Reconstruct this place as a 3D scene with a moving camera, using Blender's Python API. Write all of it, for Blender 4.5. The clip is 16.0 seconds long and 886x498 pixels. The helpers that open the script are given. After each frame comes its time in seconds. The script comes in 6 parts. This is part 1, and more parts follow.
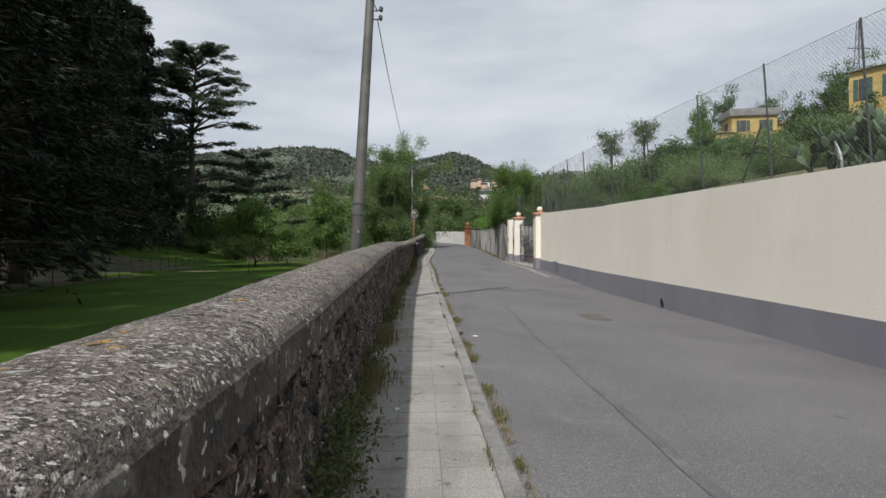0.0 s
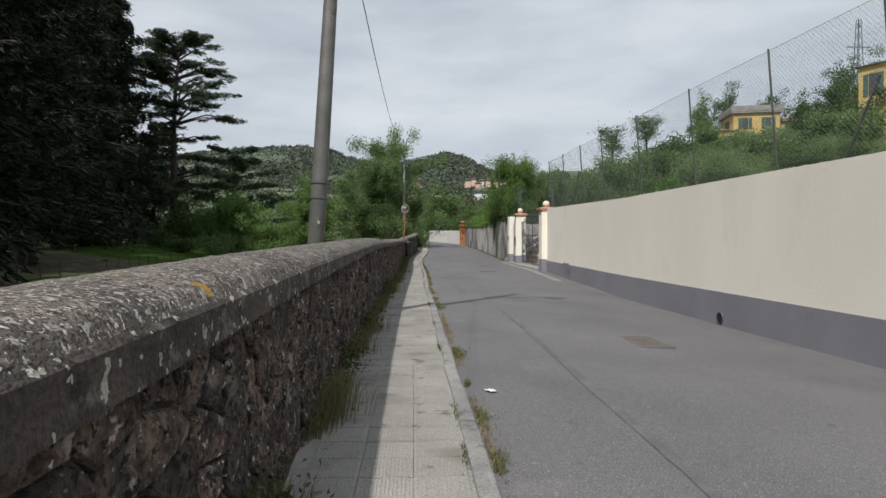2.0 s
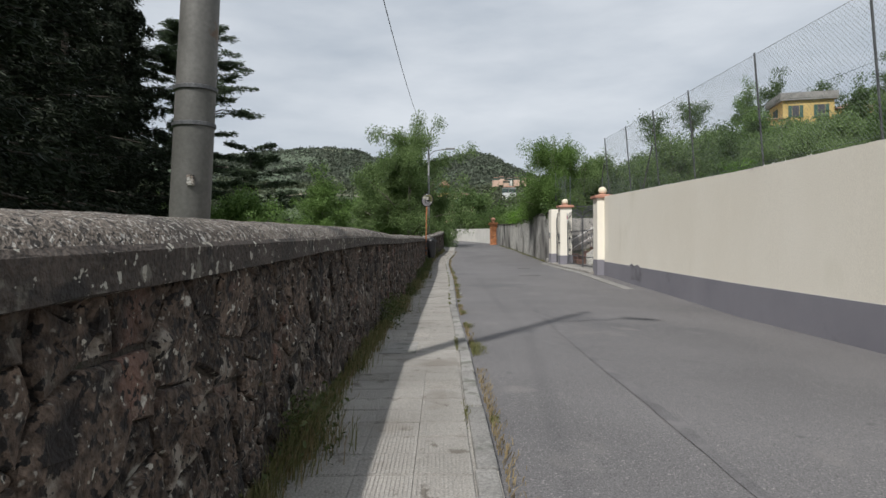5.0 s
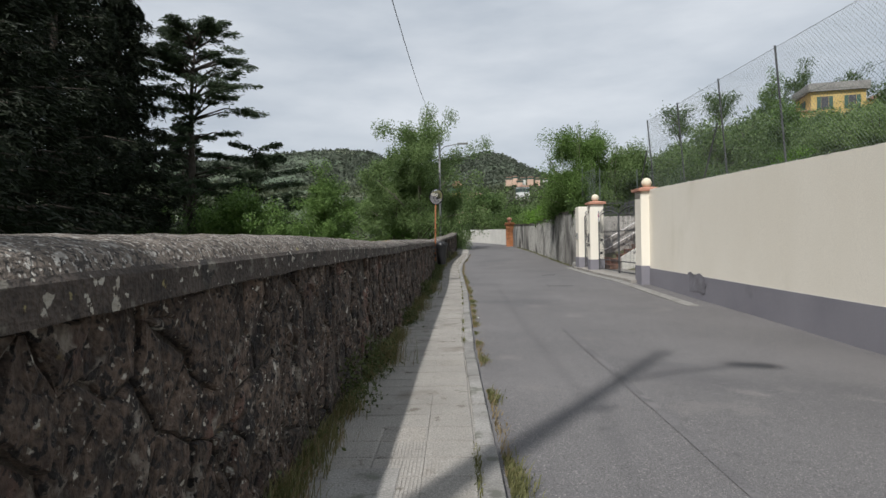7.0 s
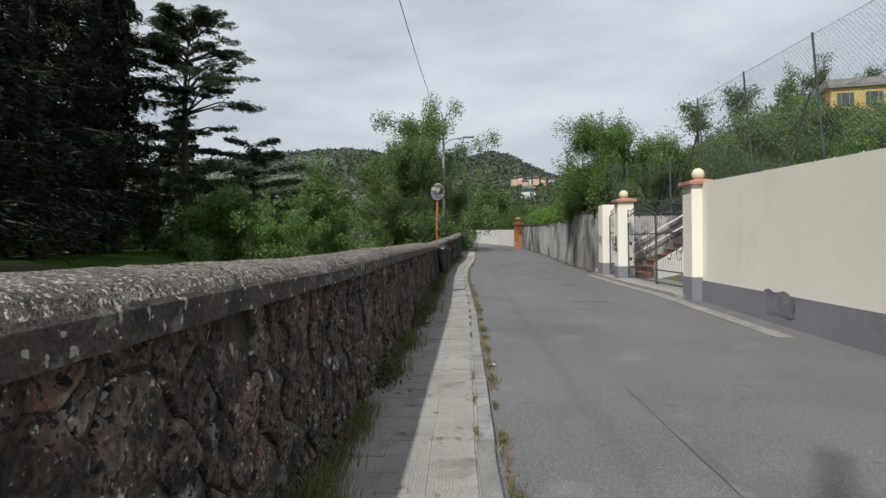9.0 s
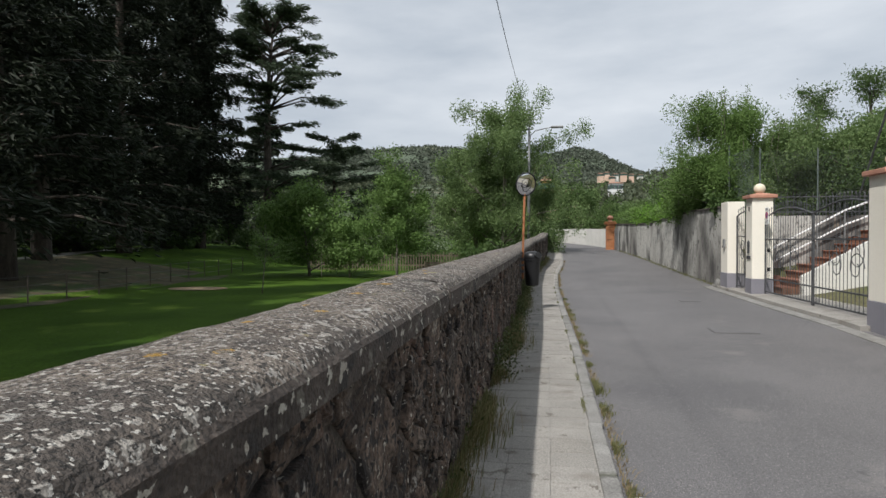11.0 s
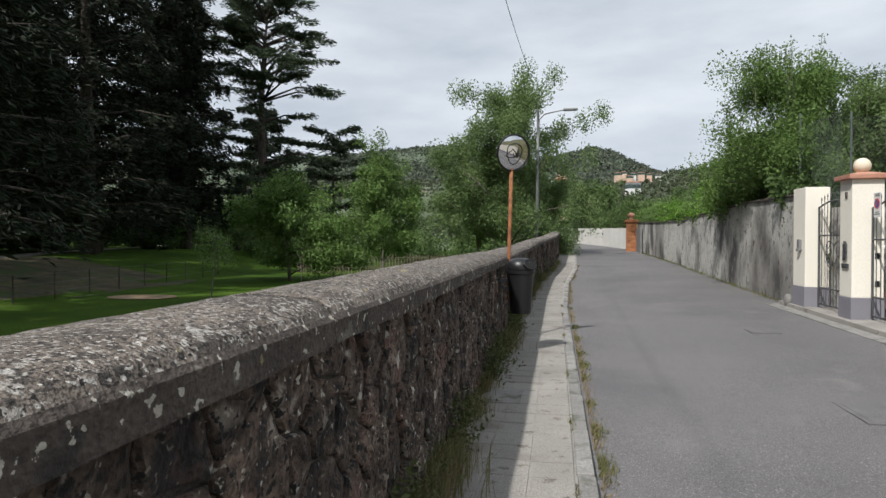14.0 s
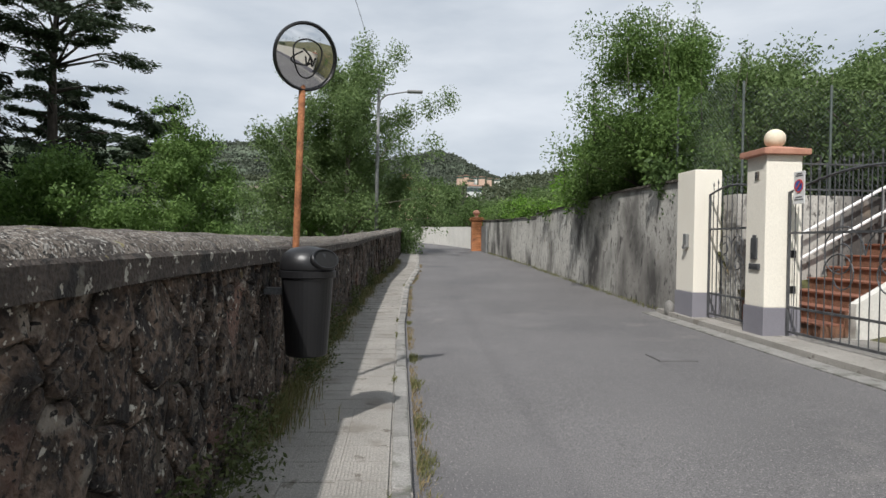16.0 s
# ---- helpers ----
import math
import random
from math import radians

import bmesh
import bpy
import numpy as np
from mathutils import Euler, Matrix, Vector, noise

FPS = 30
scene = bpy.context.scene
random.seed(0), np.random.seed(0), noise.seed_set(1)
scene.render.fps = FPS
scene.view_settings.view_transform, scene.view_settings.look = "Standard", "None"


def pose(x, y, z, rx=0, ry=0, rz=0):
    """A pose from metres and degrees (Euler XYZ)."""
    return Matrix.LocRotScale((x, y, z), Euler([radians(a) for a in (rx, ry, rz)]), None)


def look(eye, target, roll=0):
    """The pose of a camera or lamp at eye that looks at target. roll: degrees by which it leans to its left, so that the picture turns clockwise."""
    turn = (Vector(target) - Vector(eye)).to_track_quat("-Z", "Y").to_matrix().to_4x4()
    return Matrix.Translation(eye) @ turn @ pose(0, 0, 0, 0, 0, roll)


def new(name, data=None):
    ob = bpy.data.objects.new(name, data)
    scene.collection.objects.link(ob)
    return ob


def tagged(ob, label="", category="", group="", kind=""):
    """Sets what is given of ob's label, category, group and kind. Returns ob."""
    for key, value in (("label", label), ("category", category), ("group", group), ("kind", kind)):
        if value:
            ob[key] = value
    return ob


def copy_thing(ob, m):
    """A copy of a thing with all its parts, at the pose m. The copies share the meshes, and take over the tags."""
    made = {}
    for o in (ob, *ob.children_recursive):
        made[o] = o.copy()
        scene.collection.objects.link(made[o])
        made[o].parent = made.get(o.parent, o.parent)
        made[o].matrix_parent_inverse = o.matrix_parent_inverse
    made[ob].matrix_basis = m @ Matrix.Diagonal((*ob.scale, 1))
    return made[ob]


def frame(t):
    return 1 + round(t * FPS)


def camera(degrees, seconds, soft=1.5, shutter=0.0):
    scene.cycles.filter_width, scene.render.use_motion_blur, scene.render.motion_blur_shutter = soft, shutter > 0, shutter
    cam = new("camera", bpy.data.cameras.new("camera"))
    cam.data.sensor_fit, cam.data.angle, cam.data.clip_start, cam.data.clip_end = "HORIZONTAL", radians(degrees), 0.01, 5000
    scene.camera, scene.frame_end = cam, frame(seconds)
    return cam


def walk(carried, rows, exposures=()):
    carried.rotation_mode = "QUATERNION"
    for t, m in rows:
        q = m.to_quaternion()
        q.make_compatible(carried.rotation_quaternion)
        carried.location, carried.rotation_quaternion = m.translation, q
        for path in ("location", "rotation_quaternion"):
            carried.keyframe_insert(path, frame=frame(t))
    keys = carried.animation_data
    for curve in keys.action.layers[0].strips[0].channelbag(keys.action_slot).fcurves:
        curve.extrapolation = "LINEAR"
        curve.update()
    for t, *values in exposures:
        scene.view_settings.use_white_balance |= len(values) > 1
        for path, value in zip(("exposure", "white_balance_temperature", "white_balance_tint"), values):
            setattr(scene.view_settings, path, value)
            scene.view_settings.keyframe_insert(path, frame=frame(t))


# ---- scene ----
cam = camera(72.0, 16.0)
PATH = [
    (0, (-0.441, 0.23, 1.177), (-0.366, 2.229, 1.152), -0.3),
    (0.5, (-0.413, 0.968, 1.149), (-0.335, 2.966, 1.124), -0.3),
    (1, (-0.365, 1.731, 1.138), (-0.271, 3.729, 1.113), -0.1),
    (1.5, (-0.388, 2.509, 1.148), (-0.29, 4.506, 1.123), -0.0),
    (2, (-0.339, 3.253, 1.114), (-0.243, 5.25, 1.089), -0.1),
    (2.5, (-0.309, 4.028, 1.081), (-0.211, 6.025, 1.054), -0.1),
    (3, (-0.283, 4.731, 1.041), (-0.217, 6.73, 1.016), -0.3),
    (3.5, (-0.219, 5.445, 1.029), (-0.16, 7.444, 1.002), -0.4),
    (4, (-0.217, 6.178, 1.024), (-0.168, 8.177, 0.998), -0.3),
    (6.5, (-0.2, 9.981, 1.075), (-0.244, 11.981, 1.053), -1.1),
    (7, (-0.171, 10.73, 1.116), (-0.21, 12.729, 1.095), -1.1),
    (7.5, (-0.172, 11.52, 1.164), (-0.209, 13.52, 1.144), -1.2),
    (8, (-0.167, 12.23, 1.157), (-0.2, 14.23, 1.137), -1.2),
    (10.5, (-0.321, 15.806, 1.338), (-0.528, 17.795, 1.309), 0.1),
    (11, (-0.379, 16.439, 1.355), (-0.698, 18.413, 1.326), -0.1),
    (11.5, (-0.366, 17.016, 1.413), (-0.802, 18.968, 1.383), -0.1),
    (12, (-0.321, 17.634, 1.419), (-0.801, 19.575, 1.388), -0.1),
    (12.5, (-0.294, 18.362, 1.447), (-0.785, 20.3, 1.414), -0.1),
    (13, (-0.242, 19.138, 1.413), (-0.731, 21.077, 1.381), -0.1),
    (13.5, (-0.236, 19.962, 1.406), (-0.705, 21.906, 1.374), -0.0),
    (14, (-0.131, 20.888, 1.348), (-0.5, 22.853, 1.32), -0.0),
    (14.5, (-0.065, 21.864, 1.262), (-0.302, 23.85, 1.235), -0.1),
    (15, (-0.008, 22.722, 1.235), (-0.132, 24.718, 1.21), 0.2),
    (15.5, (0.005, 23.593, 1.19), (0.045, 25.592, 1.166), 0.6),
    (16, (0.004, 24.366, 1.185), (0.139, 26.362, 1.162), 0.9),
]
walk(cam, [(t, look(eye, target, roll)) for t, eye, target, roll in PATH],
     [(0, 0.0), (8, 0.02), (10.5, 0.06), (12, 0.14), (13.5, 0.20), (14.5, 0.20), (16, 0.16)])

# world: a bright overcast sky with a veiled sun behind the walker
SUN_AZ, SUN_EL = (-0.44, -0.898), 49.5
world = bpy.data.worlds.new("overcast")
scene.world = world
world.use_nodes = True
wn, wl = world.node_tree.nodes, world.node_tree.links
sky = wn.new("ShaderNodeTexSky")
sky.sky_type, sky.sun_disc = "NISHITA", False
sky.sun_elevation, sky.sun_rotation = radians(SUN_EL), math.atan2(SUN_AZ[0], SUN_AZ[1])
dim = wn.new("ShaderNodeVectorMath")
dim.operation = "SCALE"
dim.inputs["Scale"].default_value = 0.10
wl.new(sky.outputs["Color"], dim.inputs[0])
tc = wn.new("ShaderNodeTexCoord")
flat = wn.new("ShaderNodeMapping")
flat.inputs["Scale"].default_value = (1.6, 1.6, 5.5)
cl = wn.new("ShaderNodeTexNoise")
cl.inputs["Scale"].default_value, cl.inputs["Detail"].default_value, cl.inputs["Roughness"].default_value = 1.5, 7.0, 0.52
cr = wn.new("ShaderNodeValToRGB")
cr.color_ramp.elements[0].position, cr.color_ramp.elements[0].color = 0.37, (0.475, 0.53, 0.60, 1)
cr.color_ramp.elements[1].position, cr.color_ramp.elements[1].color = 0.68, (0.735, 0.775, 0.825, 1)
wl.new(tc.outputs["Generated"], flat.inputs[0]); wl.new(flat.outputs[0], cl.inputs["Vector"]); wl.new(cl.outputs["Fac"], cr.inputs[0])
blend = wn.new("ShaderNodeMix")
blend.data_type = "RGBA"
blend.inputs[0].default_value = 0.93
wl.new(dim.outputs[0], blend.inputs[6]); wl.new(cr.outputs[0], blend.inputs[7])
bg = wn["Background"]
bg.inputs[1].default_value = 1.0
wl.new(blend.outputs[2], bg.inputs[0])
sun = new("sun", bpy.data.lights.new("sun", "SUN"))
sun.data.energy, sun.data.angle, sun.data.color = 3.8, radians(1.2), (1.0, 0.975, 0.945)
_c = math.cos(radians(SUN_EL))
sun.matrix_basis = look((SUN_AZ[0] * _c * 50, SUN_AZ[1] * _c * 50, math.sin(radians(SUN_EL)) * 50), (0, 0, 0))

# ---- materials ----
def lerp(a, b, f):
    return a + (b - a) * f


def table(v, pairs):
    """Piecewise linear value from (place, value) pairs."""
    if v <= pairs[0][0]:
        return pairs[0][1]
    for (a, fa), (b, fb) in zip(pairs, pairs[1:]):
        if v <= b:
            return lerp(fa, fb, (v - a) / (b - a))
    return pairs[-1][1]


def surf(name, dark, light, scale=4.0, rough=0.85, bump=0.3, fine=60.0, spots=(), metal=0.0, stretch=(1, 1, 1), vary=0.0, island=0.0, grain=0.35, spec=0.5):
    """A worn surface: two scales of noise between two colours, spots of other colours, and relief.
    spots: rows of (colour, noise scale, threshold, softness). vary: brightness change from object to object, island: from piece to piece."""
    m = bpy.data.materials.new(name)
    m.use_nodes = True
    n, l = m.node_tree.nodes, m.node_tree.links
    b = n["Principled BSDF"]
    b.inputs["Roughness"].default_value, b.inputs["Metallic"].default_value = rough, metal
    b.inputs["Specular IOR Level"].default_value = spec
    co = n.new("ShaderNodeTexCoord")
    mp = n.new("ShaderNodeMapping")
    mp.inputs["Scale"].default_value = stretch
    geo = n.new("ShaderNodeNewGeometry")
    l.new(geo.outputs["Position"], mp.inputs[0])

    def nz(s, detail=4.0):
        t = n.new("ShaderNodeTexNoise")
        t.inputs["Scale"].default_value, t.inputs["Detail"].default_value = s, detail
        l.new(mp.outputs[0], t.inputs["Vector"])
        return t.outputs["Fac"]

    def mix(f, a, c):
        x = n.new("ShaderNodeMix")
        x.data_type = "RGBA"
        for s, v in ((0, f), (6, a), (7, c)):
            if isinstance(v, tuple):
                x.inputs[s].default_value = (*v, 1)
            elif isinstance(v, float):
                x.inputs[s].default_value = v
            else:
                l.new(v, x.inputs[s])
        return x.outputs[2]

    def ramp(v, lo, hi):
        r = n.new("ShaderNodeMapRange")
        r.inputs[1].default_value, r.inputs[2].default_value = lo, hi
        l.new(v, r.inputs[0])
        return r.outputs[0]

    big, small = nz(scale), nz(fine, 3.0)
    col = mix(ramp(big, 0.3, 0.7), dark, light)
    g = mix(ramp(small, 0.25, 0.75), tuple(1 - grain for _ in range(3)), tuple(1 + grain for _ in range(3)))
    mul = n.new("ShaderNodeMix")
    mul.data_type, mul.blend_type = "RGBA", "MULTIPLY"
    mul.inputs[0].default_value = 1.0
    l.new(col, mul.inputs[6]); l.new(g, mul.inputs[7])
    col = mul.outputs[2]
    for c, s, th, soft in spots:
        col = mix(ramp(nz(s, 5.0), th, th + soft), col, c)
    if vary or island:
        hs = n.new("ShaderNodeHueSaturation")
        if vary:
            oi = n.new("ShaderNodeObjectInfo")
            rv = oi.outputs["Random"]
        else:
            rv = geo.outputs["Random Per Island"]
        k = vary or island
        mr = n.new("ShaderNodeMapRange")
        mr.inputs[3].default_value, mr.inputs[4].default_value = 1 - k, 1 + k
        l.new(rv, mr.inputs[0]); l.new(mr.outputs[0], hs.inputs["Value"]); l.new(col, hs.inputs["Color"])
        col = hs.outputs[0]
    l.new(col, b.inputs["Base Color"])
    if bump:
        bp = n.new("ShaderNodeBump")
        bp.inputs["Strength"].default_value, bp.inputs["Distance"].default_value = bump, 0.02
        ad = n.new("ShaderNodeMath")
        ad.operation = "ADD"
        l.new(small, ad.inputs[0]); l.new(big, ad.inputs[1]); l.new(ad.outputs[0], bp.inputs["Height"])
        l.new(bp.outputs[0], b.inputs["Normal"])
    return m


def leafy(name, dark, light, trans=0.35, rough=0.6):
    """Foliage that varies leaf by leaf and lets a little light through."""
    m = bpy.data.materials.new(name)
    m.use_nodes = True
    n, l = m.node_tree.nodes, m.node_tree.links
    b = n["Principled BSDF"]
    b.inputs["Roughness"].default_value = rough
    b.inputs["Specular IOR Level"].default_value = 0.25
    geo = n.new("ShaderNodeNewGeometry")
    cr = n.new("ShaderNodeValToRGB")
    cr.color_ramp.elements[0].color, cr.color_ramp.elements[1].color = (*dark, 1), (*light, 1)
    nz = n.new("ShaderNodeTexNoise")
    nz.inputs["Scale"].default_value = 0.9
    l.new(geo.outputs["Position"], nz.inputs["Vector"])
    mx = n.new("ShaderNodeMath")
    mx.operation = "MULTIPLY_ADD"
    mx.inputs[1].default_value, mx.inputs[2].default_value = 0.55, 0.0
    l.new(geo.outputs["Random Per Island"], mx.inputs[0]); 
    m2 = n.new("ShaderNodeMath")
    m2.operation = "MULTIPLY_ADD"
    m2.inputs[1].default_value = 0.5
    l.new(nz.outputs["Fac"], m2.inputs[0]); l.new(mx.outputs[0], m2.inputs[2]); l.new(m2.outputs[0], cr.inputs[0])
    l.new(cr.outputs[0], b.inputs["Base Color"])
    if trans:
        tr = n.new("ShaderNodeBsdfTranslucent")
        l.new(cr.outputs[0], tr.inputs[0])
        ms = n.new("ShaderNodeMixShader")
        ms.inputs[0].default_value = trans
        l.new(b.outputs[0], ms.inputs[1]); l.new(tr.outputs[0], ms.inputs[2]); l.new(ms.outputs[0], n["Material Output"].inputs[0])
    return m


ASPHALT = surf("asphalt", (0.115, 0.110, 0.111), (0.155, 0.148, 0.148), 0.5, 0.9, 0.45, 120.0, [((0.105, 0.101, 0.104), 0.35, 0.56, 0.12), ((0.195, 0.182, 0.174), 1.3, 0.62, 0.14), ((0.30, 0.285, 0.27), 85.0, 0.62, 0.03), ((0.065, 0.062, 0.062), 95.0, 0.61, 0.04), ((0.10, 0.096, 0.097), 5.0, 0.68, 0.05)], grain=0.5)
ASPHALT_PATCH = surf("asphalt_patch", (0.115, 0.11, 0.11), (0.15, 0.145, 0.145), 3.0, 0.9, 0.3, 160.0)
CONCRETE = surf("paving_concrete", (0.255, 0.240, 0.216), (0.335, 0.315, 0.286), 1.6, 0.9, 0.4, 110.0, [((0.21, 0.19, 0.165), 2.5, 0.58, 0.12), ((0.16, 0.143, 0.122), 9.0, 0.63, 0.06)], vary=0.04)
KERB = surf("kerb_stone", (0.19, 0.183, 0.17), (0.275, 0.265, 0.248), 5.0, 0.9, 0.5, 90.0, [((0.13, 0.13, 0.11), 6.0, 0.58, 0.08)], vary=0.15)
STONE_SPOTS = [((0.016, 0.013, 0.012), 6.0, 0.55, 0.08), ((0.13, 0.078, 0.060), 3.0, 0.60, 0.08), ((0.21, 0.185, 0.155), 9.0, 0.58, 0.09), ((0.19, 0.15, 0.07), 7.0, 0.71, 0.04), ((0.014, 0.012, 0.011), 36.0, 0.55, 0.04), ((0.22, 0.20, 0.17), 48.0, 0.64, 0.05), ((0.40, 0.38, 0.335), 13.0, 0.66, 0.05), ((0.38, 0.36, 0.31), 28.0, 0.66, 0.03)]
STONE = surf("rubble_stone", (0.028, 0.020, 0.0155), (0.120, 0.087, 0.066), 11.0, 0.97, 1.0, 45.0, STONE_SPOTS, vary=0.40, grain=0.7)
STONE_FAR = surf("rubble_stone_far", (0.028, 0.020, 0.0155), (0.120, 0.087, 0.066), 11.0, 0.97, 1.0, 45.0, STONE_SPOTS, island=0.40, grain=0.7)
MORTAR = surf("old_mortar", (0.022, 0.018, 0.014), (0.075, 0.062, 0.049), 9.0, 1.0, 0.8, 60.0, [((0.03, 0.035, 0.02), 5.0, 0.6, 0.1)])
COPE = surf("coping_concrete", (0.095, 0.076, 0.061), (0.245, 0.208, 0.174), 7.0, 0.97, 0.9, 120.0, [((0.085, 0.072, 0.062), 2.6, 0.52, 0.12), ((0.34, 0.315, 0.28), 34.0, 0.58, 0.04), ((0.062, 0.054, 0.047), 40.0, 0.565, 0.03), ((0.50, 0.475, 0.43), 75.0, 0.60, 0.02), ((0.032, 0.029, 0.026), 90.0, 0.585, 0.03), ((0.40, 0.385, 0.35), 11.0, 0.67, 0.03), ((0.30, 0.265, 0.13), 8.0, 0.69, 0.03), ((0.42, 0.235, 0.035), 4.2, 0.725, 0.012)], grain=0.55)
# Darker and browner than the coping top, with pale and yellow spots.
COPE_FACE = surf("coping_dark_spotted", (0.038, 0.030, 0.025), (0.082, 0.066, 0.055), 4.0, 0.95, 0.8, 70.0, [((0.025, 0.022, 0.02), 7.0, 0.58, 0.08), ((0.13, 0.12, 0.10), 12.0, 0.60, 0.05), ((0.40, 0.385, 0.33), 26.0, 0.635, 0.012), ((0.34, 0.32, 0.27), 13.0, 0.66, 0.012), ((0.22, 0.19, 0.09), 18.0, 0.73, 0.02)], grain=0.45)
LICHEN = surf("orange_lichen", (0.27, 0.15, 0.03), (0.44, 0.27, 0.06), 45.0, 0.97, 0.8, 160.0, [((0.20, 0.17, 0.13), 38.0, 0.53, 0.06), ((0.36, 0.33, 0.28), 70.0, 0.60, 0.04)], grain=0.5)
CREAM = surf("cream_render", (0.83, 0.778, 0.668), (0.88, 0.833, 0.73), 0.8, 0.9, 0.15, 110.0, [((0.755, 0.71, 0.59), 1.2, 0.62, 0.2), ((0.71, 0.665, 0.555), 5.0, 0.74, 0.1)], stretch=(1.0, 1.0, 0.45), grain=0.08)
GREY_PAINT = surf("grey_plinth_paint", (0.205, 0.198, 0.225), (0.25, 0.243, 0.27), 0.9, 0.8, 0.15, 90.0, [((0.17, 0.165, 0.18), 1.5, 0.66, 0.12)], grain=0.08)
# Darker plinth grey that carries a cast shadow in its colour.
PLINTH_SHADOW = surf("plinth_shadow_colour", (0.135, 0.13, 0.145), (0.225, 0.218, 0.243), 5.0, 0.85, 0.15, 90.0, grain=0.12)
OLD_PLASTER = surf("stained_plaster", (0.40, 0.39, 0.355), (0.58, 0.56, 0.515), 0.9, 0.95, 0.4, 40.0, [((0.25, 0.237, 0.215), 0.45, 0.46, 0.16), ((0.075, 0.070, 0.065), 0.6, 0.515, 0.12), ((0.20, 0.19, 0.175), 7.0, 0.57, 0.08), ((0.055, 0.052, 0.048), 4.5, 0.63, 0.06), ((0.07, 0.066, 0.06), 18.0, 0.63, 0.05), ((0.19, 0.155, 0.12), 2.3, 0.67, 0.08)], stretch=(1.2, 1.2, 0.62), grain=0.25)
WHITE_WALL = surf("pale_plaster", (0.60, 0.585, 0.54), (0.74, 0.72, 0.67), 0.8, 0.95, 0.3, 40.0, [((0.36, 0.34, 0.30), 1.5, 0.62, 0.15)], grain=0.12)
BRICK = surf("orange_brick", (0.36, 0.135, 0.055), (0.50, 0.22, 0.10), 4.0, 0.9, 0.4, 60.0, [((0.26, 0.11, 0.06), 5.0, 0.6, 0.1)], vary=0.2)
STEP_BRICK = surf("worn_step_brick", (0.17, 0.085, 0.05), (0.27, 0.135, 0.085), 5.0, 0.9, 0.4, 60.0, [((0.13, 0.10, 0.075), 6.0, 0.6, 0.1)], vary=0.15)
TERRACOTTA = surf("terracotta_cap", (0.42, 0.20, 0.135), (0.52, 0.27, 0.19), 4.0, 0.85, 0.3, 70.0, grain=0.15)
BALL = surf("cream_ball", (0.70, 0.62, 0.47), (0.77, 0.70, 0.55), 5.0, 0.7, 0.1, 80.0, grain=0.06)
RUST = surf("rusty_steel", (0.20, 0.075, 0.03), (0.40, 0.165, 0.07), 8.0, 0.85, 0.4, 60.0, [((0.11, 0.05, 0.03), 6.0, 0.6, 0.08), ((0.50, 0.36, 0.24), 4.0, 0.66, 0.05)])
STEEL = surf("galvanised_steel", (0.16, 0.165, 0.165), (0.26, 0.265, 0.26), 3.0, 0.6, 0.1, 50.0, [((0.15, 0.11, 0.08), 5.0, 0.7, 0.06)], metal=0.3, grain=0.12)
IRON = surf("dark_iron", (0.075, 0.077, 0.082), (0.125, 0.128, 0.132), 6.0, 0.6, 0.1, 60.0, metal=0.4)
FENCE = surf("green_fence_wire", (0.09, 0.115, 0.105), (0.13, 0.15, 0.14), 6.0, 0.6, 0.0, 60.0, metal=0.2)
BLACK_PLASTIC = surf("black_plastic", (0.009, 0.009, 0.010), (0.015, 0.015, 0.016), 3.0, 0.38, 0.05, 90.0, grain=0.1)
POLE = surf("pole_steel", (0.10, 0.098, 0.09), (0.17, 0.165, 0.155), 3.0, 0.6, 0.1, 50.0, [((0.13, 0.085, 0.055), 5.0, 0.66, 0.06)], metal=0.2, grain=0.15)
# Black of cables and scribbles; also put in for the shade inside holes.
BLACK = surf("black_and_hollow_shade", (0.008, 0.008, 0.008), (0.012, 0.012, 0.012), 3.0, 0.9, 0.0)
SEAM = surf("tar_seam", (0.098, 0.094, 0.096), (0.148, 0.142, 0.143), 1.6, 0.9, 0.45, 110.0, [((0.165, 0.157, 0.157), 3.5, 0.55, 0.10)], grain=0.5)
RED_TILE = surf("red_step_tiles", (0.19, 0.078, 0.046), (0.28, 0.12, 0.075), 5.0, 0.7, 0.2, 60.0)
WHITE_PAINT = surf("white_paint", (0.72, 0.72, 0.71), (0.80, 0.80, 0.79), 4.0, 0.5, 0.05, 60.0, grain=0.05)
BLUE = surf("blue_sign", (0.03, 0.07, 0.30), (0.04, 0.09, 0.36), 4.0, 0.5, 0.0, grain=0.03)
RED = surf("red_sign", (0.50, 0.03, 0.03), (0.56, 0.05, 0.05), 4.0, 0.5, 0.0, grain=0.03)
GREY_TEXT = surf("dark_lettering", (0.05, 0.05, 0.06), (0.07, 0.07, 0.08), 4.0, 0.6, 0.0, grain=0.03)
LAWN = surf("lawn_grass", (0.026, 0.056, 0.006), (0.056, 0.103, 0.012), 0.30, 0.95, 0.8, 26.0, [((0.10, 0.15, 0.022), 0.45, 0.60, 0.12), ((0.28, 0.30, 0.22), 9.0, 0.74, 0.01)], grain=0.5, spec=0.1)
PARK_BANK = surf("park_bank_litter", (0.030, 0.034, 0.012), (0.085, 0.070, 0.036), 0.8, 1.0, 0.9, 12.0, [((0.12, 0.088, 0.05), 1.3, 0.58, 0.1), ((0.035, 0.065, 0.012), 0.55, 0.54, 0.1)], grain=0.6)
GROUND = surf("rough_ground", (0.055, 0.060, 0.022), (0.13, 0.115, 0.05), 0.6, 1.0, 0.8, 14.0, [((0.17, 0.12, 0.065), 0.9, 0.58, 0.12), ((0.05, 0.085, 0.015), 0.4, 0.60, 0.1)], grain=0.5)
